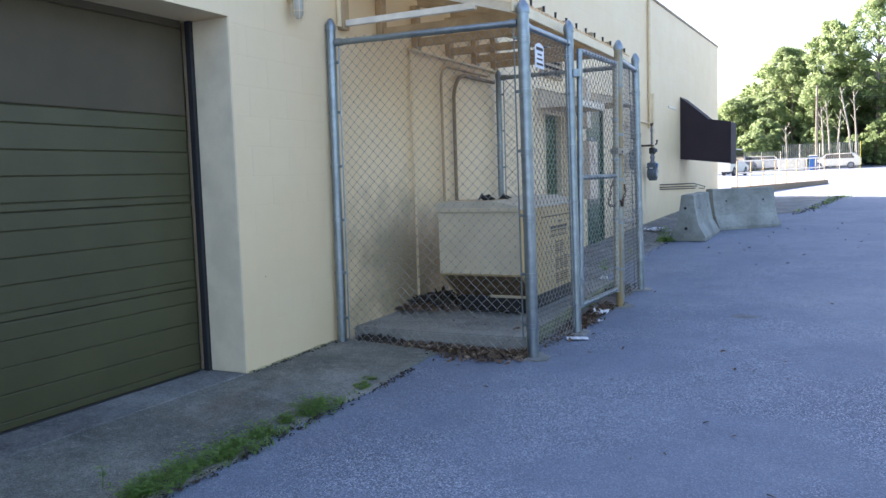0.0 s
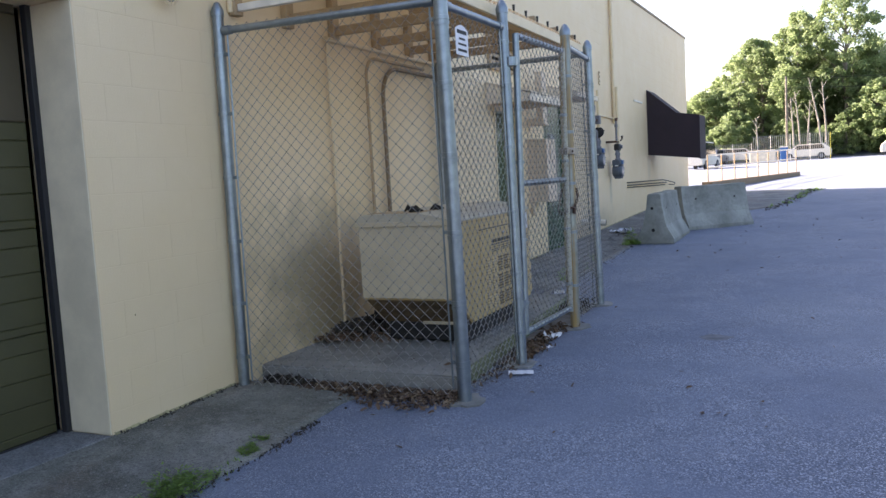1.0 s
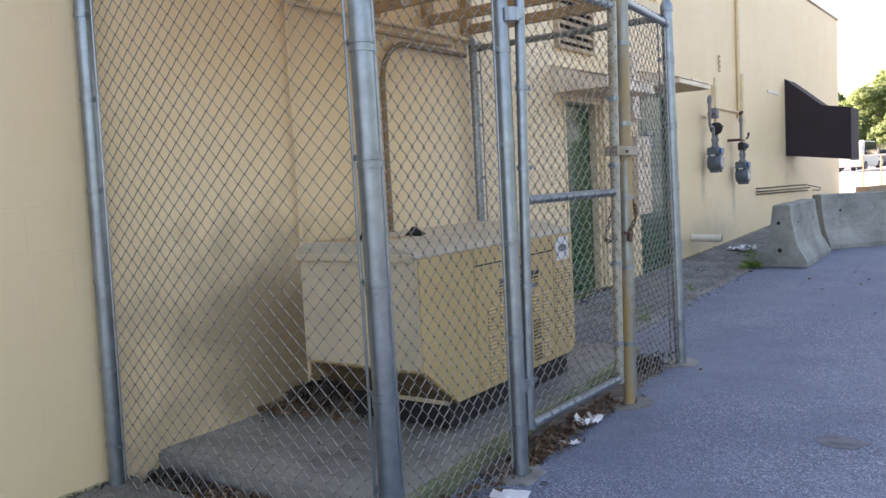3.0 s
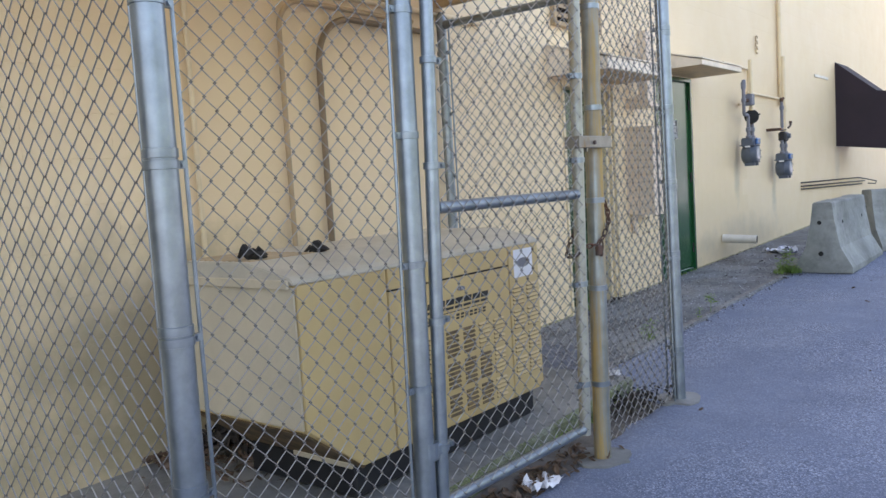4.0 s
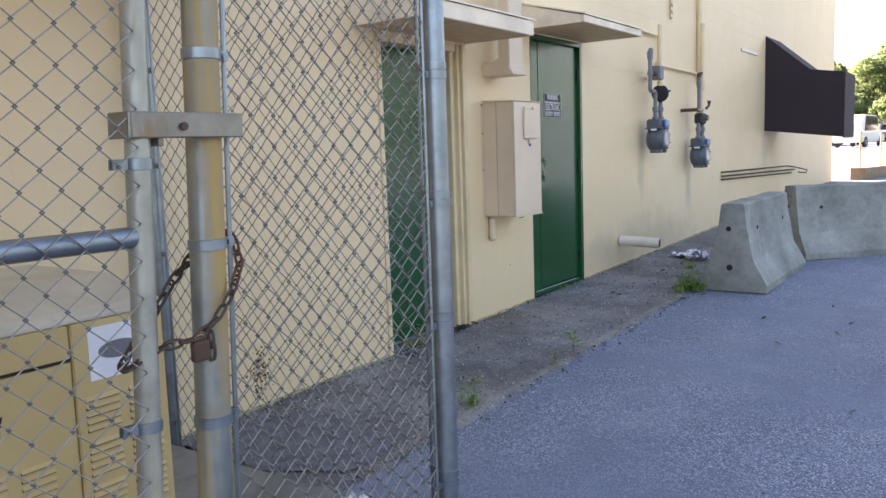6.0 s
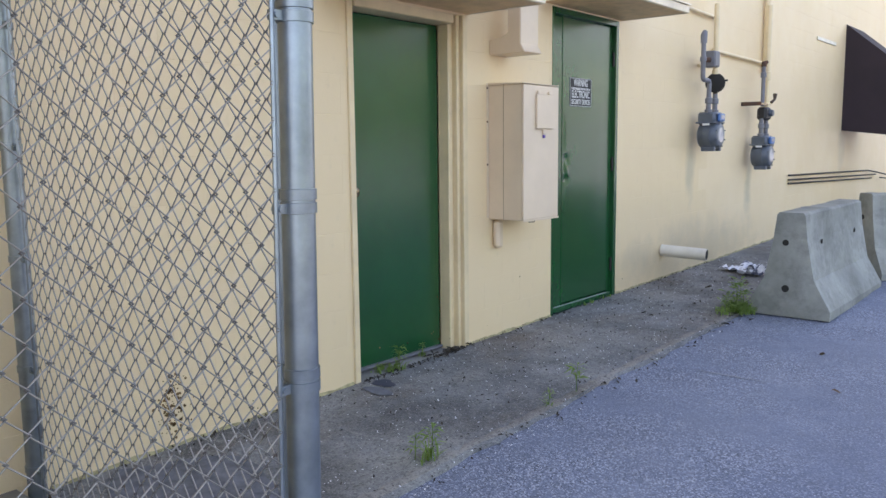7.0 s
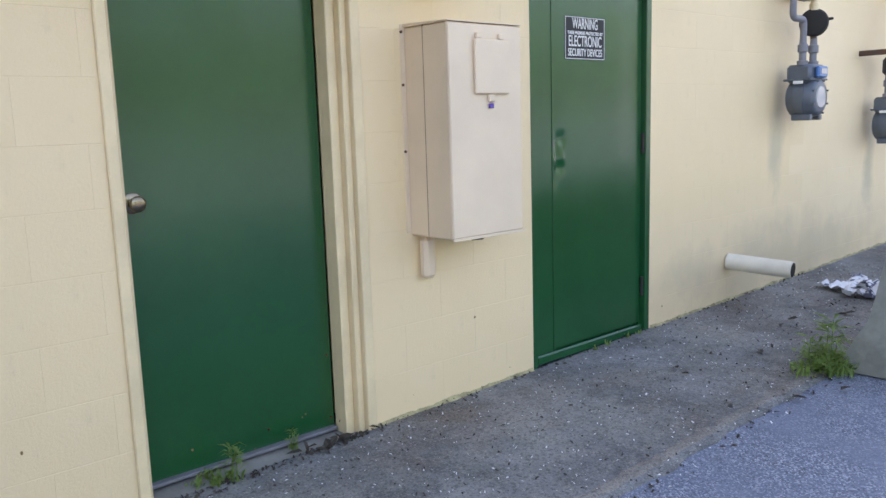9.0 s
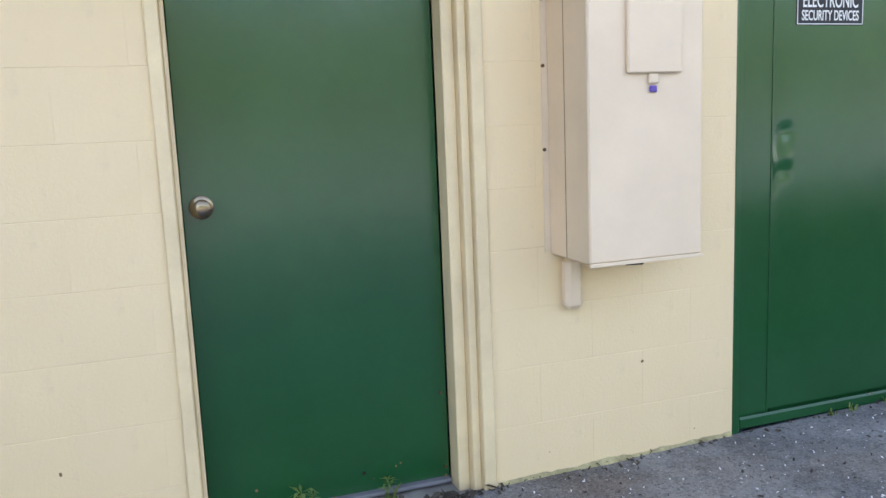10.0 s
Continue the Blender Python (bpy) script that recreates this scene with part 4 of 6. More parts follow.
    for a in ((-0.197, 1.52, 0.115, 1.523), (-0.197, 1.721, 0.115, 1.724), (-0.197, 1.523, -0.194, 1.721), (0.112, 1.523, 0.115, 1.721)):
        part("sign_border", box(0.0042, a[0], a[1], 0.005, a[2], a[3], 0), SIGN_WHITE, sign)
    for text, z, size, wide in (("WARNING", 1.668, 0.054, 0.2), ("THESE PREMISES PROTECTED BY", 1.64, 0.016, 0.28), ("ELECTRONIC", 1.582, 0.056, 0.26), ("SECURITY DEVICES", 1.535, 0.038, 0.27)):
        cu = bpy.data.curves.new("lettering", "FONT")
        cu.body, cu.align_x, cu.size, cu.extrude, cu.offset = text, "CENTER", size * 1.35, 0.0004, 0.0006
        tmp = new("lettering", cu)
        bpy.context.view_layer.update()
        me = bpy.data.meshes.new_from_object(tmp.evaluated_get(bpy.context.evaluated_depsgraph_get()))
        bpy.data.objects.remove(tmp)
        w = max(v.co.x for v in me.vertices) - min(v.co.x for v in me.vertices)
        for v in me.vertices:
            v.co = Vector((0.0048 + v.co.z, v.co.x * wide / w - 0.041, z + v.co.y))
        me.materials.clear()
        me.materials.append(SIGN_WHITE)
        ob = new("lettering", me)
        ob.parent = sign


build_door_fittings()


def build_cabinet():
    c = thing("utility_cabinet", "cream-painted metal utility cabinet on the wall", "cabinet", at=(0.0, 12.485, 0.753))
    w = 0.198
    part("body", box(0.001, -w, 0.0, 0.262, w, 0.847, 0.006), CREAM_METAL, c)
    cover = part("cover", box(0.2625, -w - 0.004, 0.004, 0.275, w + 0.004, 0.843, 0.005), CREAM_METAL, c)
    hatch = part("hatch", box(0.2755, -0.075, 0.572, 0.292, 0.115, 0.785, 0.004), CREAM_METAL, cover)
    for y in (-0.05, 0.075):
        part("hinge", box(0.276, y - 0.014, 0.786, 0.29, y + 0.014, 0.808, 0.003), CREAM_METAL, hatch)
    part("hasp", box(0.2755, 0.0, 0.54, 0.288, 0.035, 0.571, 0.004), CREAM_METAL, hatch)
    part("seal_tag", box(0.276, 0.005, 0.515, 0.286, 0.03, 0.535, 0.003), PURPLE, hatch, "small purple plastic seal")
    part("back_seam", box(0.118, -w - 0.0012, 0.004, 0.1205, w + 0.0012, 0.8485, 0), BROWN, c, "fine grimy seam round the box")
    part("rain_lip", prism([(0.001, 0.8475), (0.276, 0.8475), (0.276, 0.851), (0.001, 0.862)], "y", -w - 0.006, w + 0.006), CREAM_METAL, c)
    part("front_lip", box(0.2755, -w - 0.006, -0.006, 0.279, w + 0.006, 0.006, 0.001), CREAM_METAL, c)
    for y, z in ((-w - 0.017, 0.83), (-w - 0.016, 0.62), (-w - 0.016, 0.35)):
        part("screw", tube([(0.004, y, z), (0.009, y, z)], 0.006, 8), CHAIN, c)
    part("flange", box(0.0, -w - 0.02, 0.01, 0.004, w + 0.02, 0.86, 0.001), CREAM_METAL, c)
    f = box(0.002, -0.165, -0.19, 0.055, -0.1, -0.01, 0.016)
    part("conduit_body", f, CREAM_METAL, c, "cream conduit fitting under the cabinet")
    part("wire", tube([(0.2, -0.05, 0.0), (0.2, -0.03, -0.022), (0.2, 0.03, -0.025), (0.2, 0.06, 0.0)], 0.003, 6), RUBBER, c, "thin dark loose wire")
    duct = thing("wall_duct", "cream square metal duct elbow rising between the canopies", "duct", at=(0.0, 12.4, 1.79))
    elbow = [(0.001, 0.0), (0.268, 0.0), (0.236, 0.05), (0.236, 0.72), (0.14, 0.72), (0.14, 0.125), (0.09, 0.1), (0.001, 0.092)]
    part("elbow", prism(elbow, "y", -0.1, 0.1, 0.004), CREAM_METAL, duct)
    part("joint_strip", box(0.134, -0.105, 0.3, 0.242, 0.105, 0.325, 0.003), CREAM_METAL, duct)


build_cabinet()


def build_canopy(y0, y1, wall_top, front_top, low, label):
    c = thing("door_canopy", label, "canopy", "door canopies", at=(0.0, (y0 + y1) / 2, low))
    h, d, top, front = (y1 - y0) / 2, 0.56, wall_top - low, front_top - low
    part("soffit", box(0.001, -h + 0.013, 0.004, d - 0.026, h - 0.013, 0.02, 0.002), SOFFIT, c, "tan painted soffit")
    part("fascia", box(d - 0.025, -h, 0.0, d, h, front, 0.004), OFF_WHITE, c)
    for s in (-1, 1):
        part("side_board", prism([(0.001, 0.0), (d - 0.026, 0.0), (d - 0.026, front), (0.001, top)], "y", min(s * (h - 0.012), s * h), max(s * (h - 0.012), s * h)), OFF_WHITE, c)
    part("deck", prism([(0.001, top + 0.001), (d + 0.012, front + 0.001), (d + 0.012, front + 0.012), (0.001, top + 0.014)], "y", -h - 0.012, h + 0.012), OFF_WHITE, c)


build_canopy(10.85, 12.08, 2.26, 2.105, 2.008, "white and tan sloped timber canopy above a door")
build_canopy(12.88, 14.06, 2.39, 2.245, 2.19, "white and tan sloped timber canopy above a door")


def build_vent():
    v = thing("wall_vent", "grey louvred metal vent high on the wall", "vent", at=(0.0, 11.36, 2.46))
    part("backing", box(0.001, -0.4, 0.0, 0.01, 0.4, 0.54, 0), NEAR_BLACK, v)
    for a in ((-0.42, -0.02, -0.38, 0.56), (0.38, -0.02, 0.42, 0.56), (-0.379, -0.02, 0.379, 0.02), (-0.379, 0.52, 0.379, 0.56)):
        part("vent_frame", box(0.001, a[0], a[1], 0.05, a[2], a[3], 0.004), TIMBER, v)
    for k in range(6):
        z = 0.05 + k * 0.08
        part("slat", prism([(0.012, z + 0.05), (0.05, z), (0.053, z + 0.004), (0.015, z + 0.056)], "y", -0.378, 0.378), TIMBER, v)


build_vent()


def build_cage_lamp():
    l = thing("caged_lamp", "clear jar wall lamp in a wire guard", "wall lamp", at=(0.0, 5.62, 2.33))
    part("base", tube([(0.001, 0, 0.16), (0.06, 0, 0.16)], 0.05, 16), TRIM, l, smooth=True)
    part("jar", tube([(0.08, 0, 0.15), (0.08, 0, 0.12), (0.08, 0, 0.02), (0.08, 0, -0.01)], [0.03, 0.04, 0.036, 0.015], 16), JAR, l, smooth=True)
    for k in range(8):
        a = k * math.tau / 8
        part("guard_wire", tube([(0.08 + 0.05 * math.cos(a), 0.05 * math.sin(a), 0.16), (0.08 + 0.05 * math.cos(a), 0.05 * math.sin(a), 0.01), (0.08 + 0.02 * math.cos(a), 0.02 * math.sin(a), -0.03)], 0.0025, 5), TRIM, l)
    for z in (0.12, 0.04):
        part("guard_ring", tube(arc((0.08, 0, z), (1, 0, 0), (0, 1, 0), 0.05, 0, 345, 15), 0.0025, 5, close=True), TRIM, l)


build_cage_lamp()


def build_meter(y, low, regulator, label):
    m = thing("gas_meter", label, "gas meter", "gas meters", at=(0.17, y, low))
    m.scale = (1.15, 1.15, 1.15)
    drum = [(-0.085, 0.05), (-0.082, 0.088), (-0.07, 0.104), (-0.03, 0.112), (-0.029, 0.118), (0.029, 0.118), (0.03, 0.112), (0.066, 0.104), (0.078, 0.092), (0.082, 0.08)]
    body = part("body", tube([(x, 0, 0.128) for x, _ in drum], [r for _, r in drum], 28), METER, m, smooth=True)
    part("dial_cover", tube([(0.08, 0.0, 0.128), (0.086, 0.0, 0.128), (0.088, 0.0, 0.128)], [0.064, 0.058, 0.04], 24), GLASS_WHITE, body, "pale round front cover", smooth=True)
    for k in range(8):
        a = (k + 0.5) * math.tau / 8
        yy, zz = 0.096 * math.cos(a), 0.128 + 0.096 * math.sin(a)
        part("cover_bolt", tube([(0.072, yy, zz), (0.086, yy, zz)], 0.005, 6), METER, body)
    case = part("top_case", box(-0.078, -0.098, 0.21, 0.062, 0.098, 0.312, 0.016), METER, m, smooth=True)
    part("flange", box(-0.088, -0.112, 0.222, 0.07, 0.112, 0.234, 0.004), METER, case)
    part("index_box", box(0.064, -0.05, 0.236, 0.09, 0.066, 0.3, 0.008), INDEX, case, "bright blue index box")
    part("index_window", box(0.0905, -0.025, 0.256, 0.0925, 0.045, 0.288, 0.002), GLASS_WHITE, case, "small clouded index window")
    part("rating_plate", box(-0.028, -0.1135, 0.205, 0.03, -0.111, 0.222, 0.001), SIGN_WHITE, case, "small white rating plate")
    for s in (-0.06, 0.06):
        part("foot", box(-0.05, s - 0.018, 0.0, 0.06, s + 0.018, 0.035, 0.005), METER, m)
    for s in (-0.066, 0.066):
        neck = tube([(0, s, 0.308), (0, s, 0.332), (0, s, 0.335), (0, s, 0.378), (0, s, 0.384), (0, s, 0.42), (0, s, 0.427), (0, s, 0.47)], [0.03, 0.03, 0.02, 0.02, 0.028, 0.028, 0.02, 0.018], 12)
        part("union", neck, PIPE, m, smooth=True)
    if regulator:
        z = (1.79 - low) / 1.15
        c, w = Vector((0.0, 0.055, z - 0.005)), Vector((0.6, -0.8, 0))
        disc = part("regulator", tube([c - w * 0.03, c - w * 0.02, c + w * 0.012, c + w * 0.018, c + w * 0.03, c + w * 0.042], [0.045, 0.074, 0.079, 0.072, 0.067, 0.03], 28), NEAR_BLACK, m, "dark round gas regulator", smooth=True)
        part("vent_stub", tube([c + Vector((0.03, 0.07, 0.02)), c + Vector((0.06, 0.11, 0.025))], 0.008, 6), NEAR_BLACK, disc)
        part("regulator_stem", tube([(0, 0.062, 0.46), (0, 0.062, 0.48), (0, 0.062, 0.485), (0, 0.062, z - 0.06)], [0.018, 0.018, 0.024, 0.02], 10), CHAIN, m, smooth=True)
        part("supply_pipe", tube([(0, 0.055, z + 0.06), (0, 0.055, z + 0.1), (0, 0.055, z + 0.105), (0, 0.055, z + 0.62)], [0.026, 0.026, 0.021, 0.021], 12), TRIM, m, "cream-painted supply pipe above the regulator", smooth=True)
        inlet = [(0, -0.066, 0.46), (0, -0.066, 0.53)] + arc((0, -0.096, 0.53), (0, 1, 0), (0, 0, 1), 0.03, 15, 90, 5) + [(0, -0.16, 0.56)] + arc((0, -0.17, 0.59), (0, 0, -1), (0, -1, 0), 0.03, 10, 90, 5) + [(0, -0.2, 0.86)]
        pipe = part("inlet_pipe", tube(inlet, 0.0185, 10), PIPE, m, smooth=True)
        part("elbow", tube([(0, -0.2, 0.84), (0, -0.2, 0.9), (0, -0.18, 0.93)], [0.025, 0.027, 0.02], 10), PIPE, pipe, smooth=True)
        part("pipe_coupling", tube([(0, -0.2, 0.7), (0, -0.2, 0.735)], 0.026, 10), PIPE, pipe, smooth=True)
        part("stop_cock", tube([(0, -0.18, 0.715), (0.03, -0.14, 0.715)], [0.016, 0.022], 8), CHAIN, pipe, "rusty brown stop cock")
        jb = part("junction_box", box(-0.04, -0.1, 0.665, 0.05, 0.005, 0.79, 0.006), PIPE, m, "grey junction box")
        part("box_cover", box(0.0502, -0.093, 0.672, 0.056, -0.002, 0.783, 0.003), PIPE, jb)
    else:
        part("riser", tube([(0, -0.05, 0.58), (0, -0.05, 0.84), (0, -0.05, 0.845), (0, -0.05, 0.885), (0, -0.05, 0.89), (0, -0.05, 0.95)], [0.018, 0.018, 0.026, 0.026, 0.018, 0.018], 10), PIPE, m, smooth=True)
        part("riser_cap", tube([(0, -0.05, 0.94), (0, -0.05, 0.97), (0.02, -0.02, 0.985)], [0.024, 0.026, 0.014], 8), CHAIN, m, "rusty brown pipe cap")
        part("supply_pipe", tube([(0, 0.055, 0.56), (0, 0.055, 0.61), (0, 0.055, 0.615), (0, 0.055, 0.82), (0, 0.055, 0.825), (0, 0.055, 0.9), (0, 0.055, 0.905), (0, 0.055, 1.5)], [0.03, 0.03, 0.024, 0.024, 0.034, 0.034, 0.026, 0.026], 12), TRIM, m, "cream-painted supply pipe", smooth=True)
        valve = part("valve", box(-0.045, -0.075, 0.455, 0.045, 0.085, 0.575, 0.02), BLACK, m, "black valve block")
        part("valve_face", tube([(0.04, 0.03, 0.52), (0.075, 0.03, 0.52)], [0.035, 0.028], 14), METER, valve, smooth=True)
        part("bracket", box(-0.165, -0.19, 0.585, 0.03, -0.165, 0.62, 0.003), CHAIN, m, "rusty wall bracket")
        part("bracket_arm", box(0.0, -0.165, 0.59, 0.025, 0.09, 0.612, 0.003), BRASS, m)
        part("valve_handle", tube([(0.03, 0.1, 0.62), (0.05, 0.13, 0.65), (0.05, 0.14, 0.7)], [0.014, 0.012, 0.02], 8), CHAIN, m)


build_meter(15.54, 1.155, True, "blue-grey gas meter with round regulator on the wall")
build_meter(17.0, 0.945, False, "blue-grey gas meter with a valve on the wall")
pv = bmesh.new()
tube([(0, 0, 0), (0.395, 0.06, -0.02)], 0.052, 20, pv)
pipe = part("drain_pipe", pv, PVC, smooth=True)
pipe.location = (0.003, 14.89, 0.278)
tagged(pipe, "off-white plastic drain pipe stub sticking out of the wall", "pipe")
part("pipe_bore", tube([(0.3955, 0.06, -0.02), (0.3975, 0.0603, -0.0201)], 0.045, 20), NEAR_BLACK, pipe)
for k, (z, end, drop) in enumerate(((0.83, 22.6, 0.0), (0.775, 23.2, 0.02), (0.73, 22.9, 0.03))):
    pts = [(0.025, 18.45 + (end - 18.45) * i / 12, z - drop * i / 12 - 0.0022 * (18.45 + (end - 18.45) * i / 12 - 18.4) * 6) for i in range(13)]
    if k == 0:
        pts += [(0.1, 23.0, z - 0.1), (0.2, 23.4, z - 0.16), (0.15, 23.6, z - 0.22), (0.05, 23.4, z - 0.2)]
    conduit("cable", pts, 0.011, RUBBER, "black cable strung along the wall", "cable", "wall cables")
hook = thing("wall_bracket", "small rusted scroll bracket on the wall", "bracket", at=(0.0, 16.39, 2.66))
for k in range(3):
    part("scroll", tube(arc((0.02, 0.0, 0.05 + k * 0.08), (0, 1, 0), (0, 0, 1), 0.04, 20, 320, 10), 0.008, 6), TIMBER, hook, smooth=True)
tagged(part("wall_strip", box(0.001, 19.45, 2.555, 0.02, 20.35, 2.6, 0.004), WHITE), "short pale strip fixed to the wall", "strip")


def build_awning():
    a = thing("awning", "dark maroon fabric awning hood on the wall", "awning", at=(0.0, 21.42, 1.3))
    outer = [(0.001, 0.1), (0.001, 1.61), (0.67, 1.03), (1.175, 0.95), (1.175, -0.04)]
    for s in (-0.5, 0.485):
        part("side_panel", prism(outer, "y", s, s + 0.015), MAROON, a)
    for (x0, z0), (x1, z1) in zip(outer[1:], outer[2:]):
        n = Vector((-(z1 - z0), x1 - x0)).normalized() * -0.012
        part("cover_panel", prism([(x0, z0), (x1, z1), (x1 + n.x, z1 + n.y), (x0 + n.x, z0 + n.y)], "y", -0.484, 0.484), MAROON, a)
    part("frame_tube", tube([(1.165, -0.48, -0.045), (1.165, 0.48, -0.045)], 0.012, 8), BLACK, a)


build_awning()


# ---- barriers, litter and weeds ----
def jersey(x, y, turn, length, label):
    j = thing("concrete_barrier", label, "barrier", "concrete barriers", at=(x, y, gz(y) - 0.005))
    j.rotation_euler = (0, 0, radians(turn))
    half = [(0.285, 0.0), (0.285, 0.06), (0.17, 0.27), (0.115, 0.55), (0.095, 0.73), (0.08, 0.745)]
    prof = half + [(-u, v) for u, v in half[::-1]]
    bm = bmesh.new()
    rings, n = [], 24
    for i in range(n + 1):
        w = length * (i / n - 0.5)
        ring = []
        for u, v in prof:
            k = 0.007 * noise.noise((u * 7, w * 5, v * 7 + x)) + 0.003 * noise.noise((u * 30, w * 25, v * 30))
            ring.append(bm.verts.new((u * (1 + k * 3), w, v + k)))
        rings.append(ring)
    m = len(prof)
    for a, b in zip(rings, rings[1:]):
        for i in range(m):
            bm.faces.new((a[i], a[(i + 1) % m], b[(i + 1) % m], b[i]))
    bm.faces.new(rings[0])
    bm.faces.new(rings[-1][::-1])
    body = part("body", bm, BARRIER, j)
    for u, v, r in ((-0.03, 0.53, 0.022), (-0.02, 0.2, 0.026)):
        for s in (-1, 1):
            w = s * (length / 2)
            part("pin_hole", tube([(u, w - 0.01 * s, v), (u, w + 0.0025 * s, v)], r, 12), NEAR_BLACK, body)
    for w in (-0.3, 0.3):
        part("lifting_hole", tube([(0.13, w * length, 0.52), (0.127, w * length, 0.52)], 0.018, 10), NEAR_BLACK, body)


jersey(1.355, 14.84, 0.0, 1.6, "weathered grey concrete traffic barrier beside the walk")
jersey(1.88, 16.54, -45.0, 1.36, "weathered grey concrete traffic barrier standing askew")


def build_blades(name, spots, height, count, material, label, category):
    """Weeds: clumps of thin bent blades rooted at the given spots."""
    verts, faces = [], []
    for x, y, z, size in spots:
        for _ in range(int(count * size)):
            a, r = random.uniform(0, math.tau), random.random() ** 1.5 * 0.09 * size
            bx, by = x + r * math.cos(a), y + r * math.sin(a)
            h, w = height * size * random.uniform(0.35, 1.1), random.uniform(0.002, 0.005)
            lean, b = random.uniform(0.15, 0.9) * h, random.uniform(0, math.tau)
            dx, dy = math.cos(b), math.sin(b)
            n = len(verts)
            for u, k in ((0.0, 1.0), (0.45, 1.0), (0.8, 0.75)):
                cx, cy, cz = bx + dx * lean * u * u, by + dy * lean * u * u, z + h * u * (1 - 0.25 * u)
                verts += [(cx - dy * w * k, cy + dx * w * k, cz), (cx + dy * w * k, cy - dx * w * k, cz)]
            verts.append((bx + dx * lean, by + dy * lean, z + h * 0.72))
            faces += [(n, n + 1, n + 3, n + 2), (n + 2, n + 3, n + 5, n + 4), (n + 4, n + 5, n + 6)]
    return tagged(sheet(name, verts, faces, material), label, category, kind="stuff")


edge = []
for i in range(300):
    y = random.uniform(2.0, 5.35)
    patch = noise.noise((y * 1.9, 11, 0)) + 0.35 * noise.noise((y * 6, 4, 0)) + (0.12 if y < 4.6 else -0.12)
    if patch > (-0.45 if y < 4.7 else -0.05):
        edge.append((0.88 + random.gauss(0, 0.045), y, gz(y), min(1.0, max(0.25, 0.5 + patch * 1.0)) * random.uniform(0.5, 1.1)))
build_blades("weeds", edge[::2], 0.1, 12, GRASS, "green weeds growing along the asphalt edge", "weeds")
spots = [(1.03 + random.gauss(0, 0.08), 14.02 + random.gauss(0, 0.1), gz(14.0) + 0.015, random.uniform(0.3, 0.8)) for _ in range(18)]
spots += [(-0.03 + random.gauss(0, 0.03), 11.34 + random.gauss(0, 0.06), -0.045, random.uniform(0.25, 0.6)) for _ in range(5)]
spots += [(-0.08, 11.71, -0.045, 0.4), (0.94, 10.59, gz(10.6), 0.9), (0.99, 11.45, gz(11.45), 0.4)]
spots += [(0.02, y, apron_z(0, y), 0.25) for y in (13.5, 13.62, 13.8, 13.9)]
for _ in range(50):
    y = 26.4 - abs(random.gauss(0, 2.6))
    spots.append((2.6 + 0.13 * (y - 19) + random.gauss(0, 0.1), y, gz(y) + 0.008, random.uniform(0.2, 0.75)))
spots += [(1.45 + random.gauss(0, 0.02), 8.6 + random.uniform(-0.6, 0.8), gz(8.8), random.uniform(0.2, 0.45)) for _ in range(40)]
build_blades("weeds", spots, 0.13, 36, GRASS, "small green weeds in cracks of the concrete", "weeds")


def build_plant(x, y, z, h, seed):
    """A thin upright stem with narrow leaflets fanned out near its top."""
    rnd = random.Random(seed)
    bm = tube([(0, 0, -0.01), (0.004, 0.003, h * 0.6), (0.008, 0.0, h)], [0.0022, 0.0018, 0.001], 6)
    for k in range(22):
        u, a = rnd.uniform(0.45, 1.0), k * 2.4
        d, q = Vector((math.cos(a), math.sin(a), 0)), Vector((-math.sin(a), math.cos(a), 0))
        b, long = Vector((0.006 * u, 0, h * u)), h * rnd.uniform(0.25, 0.5)
        tip = b + d * long + Vector((0, 0, long * rnd.uniform(-0.25, 0.3)))
        mid = b + d * long * 0.5 + Vector((0, 0, long * 0.2))
        w = long * 0.1
        bm.faces.new([bm.verts.new(p) for p in (b, mid - q * w, tip, mid + q * w)])
    ob = part("weed_plant", bm, GRASS)
    ob.location = (x, y, z)
    tagged(ob, "small upright green weed growing from a crack", "weed", "upright weeds")


for x, y, z, h, seed in ((1.0, 11.7, gz(11.7), 0.17, 1), (0.99, 11.45, gz(11.45), 0.09, 5), (0.95, 10.6, gz(10.6), 0.16, 6), (0.9, 10.55, gz(10.5), 0.12, 7), (0.02, 11.4, -0.05, 0.14, 2), (-0.03, 11.44, -0.045, 0.1, 8), (-0.07, 11.7, -0.045, 0.09, 9), (1.0, 14.08, gz(14), 0.24, 3), (0.95, 14.15, gz(14), 0.2, 4), (1.06, 13.98, gz(14), 0.17, 10), (0.92, 14.02, gz(14), 0.15, 11), (0.66, 3.2, gz(3.2) + 0.04, 0.1, 13)):
    build_plant(x, y, z, h, seed)


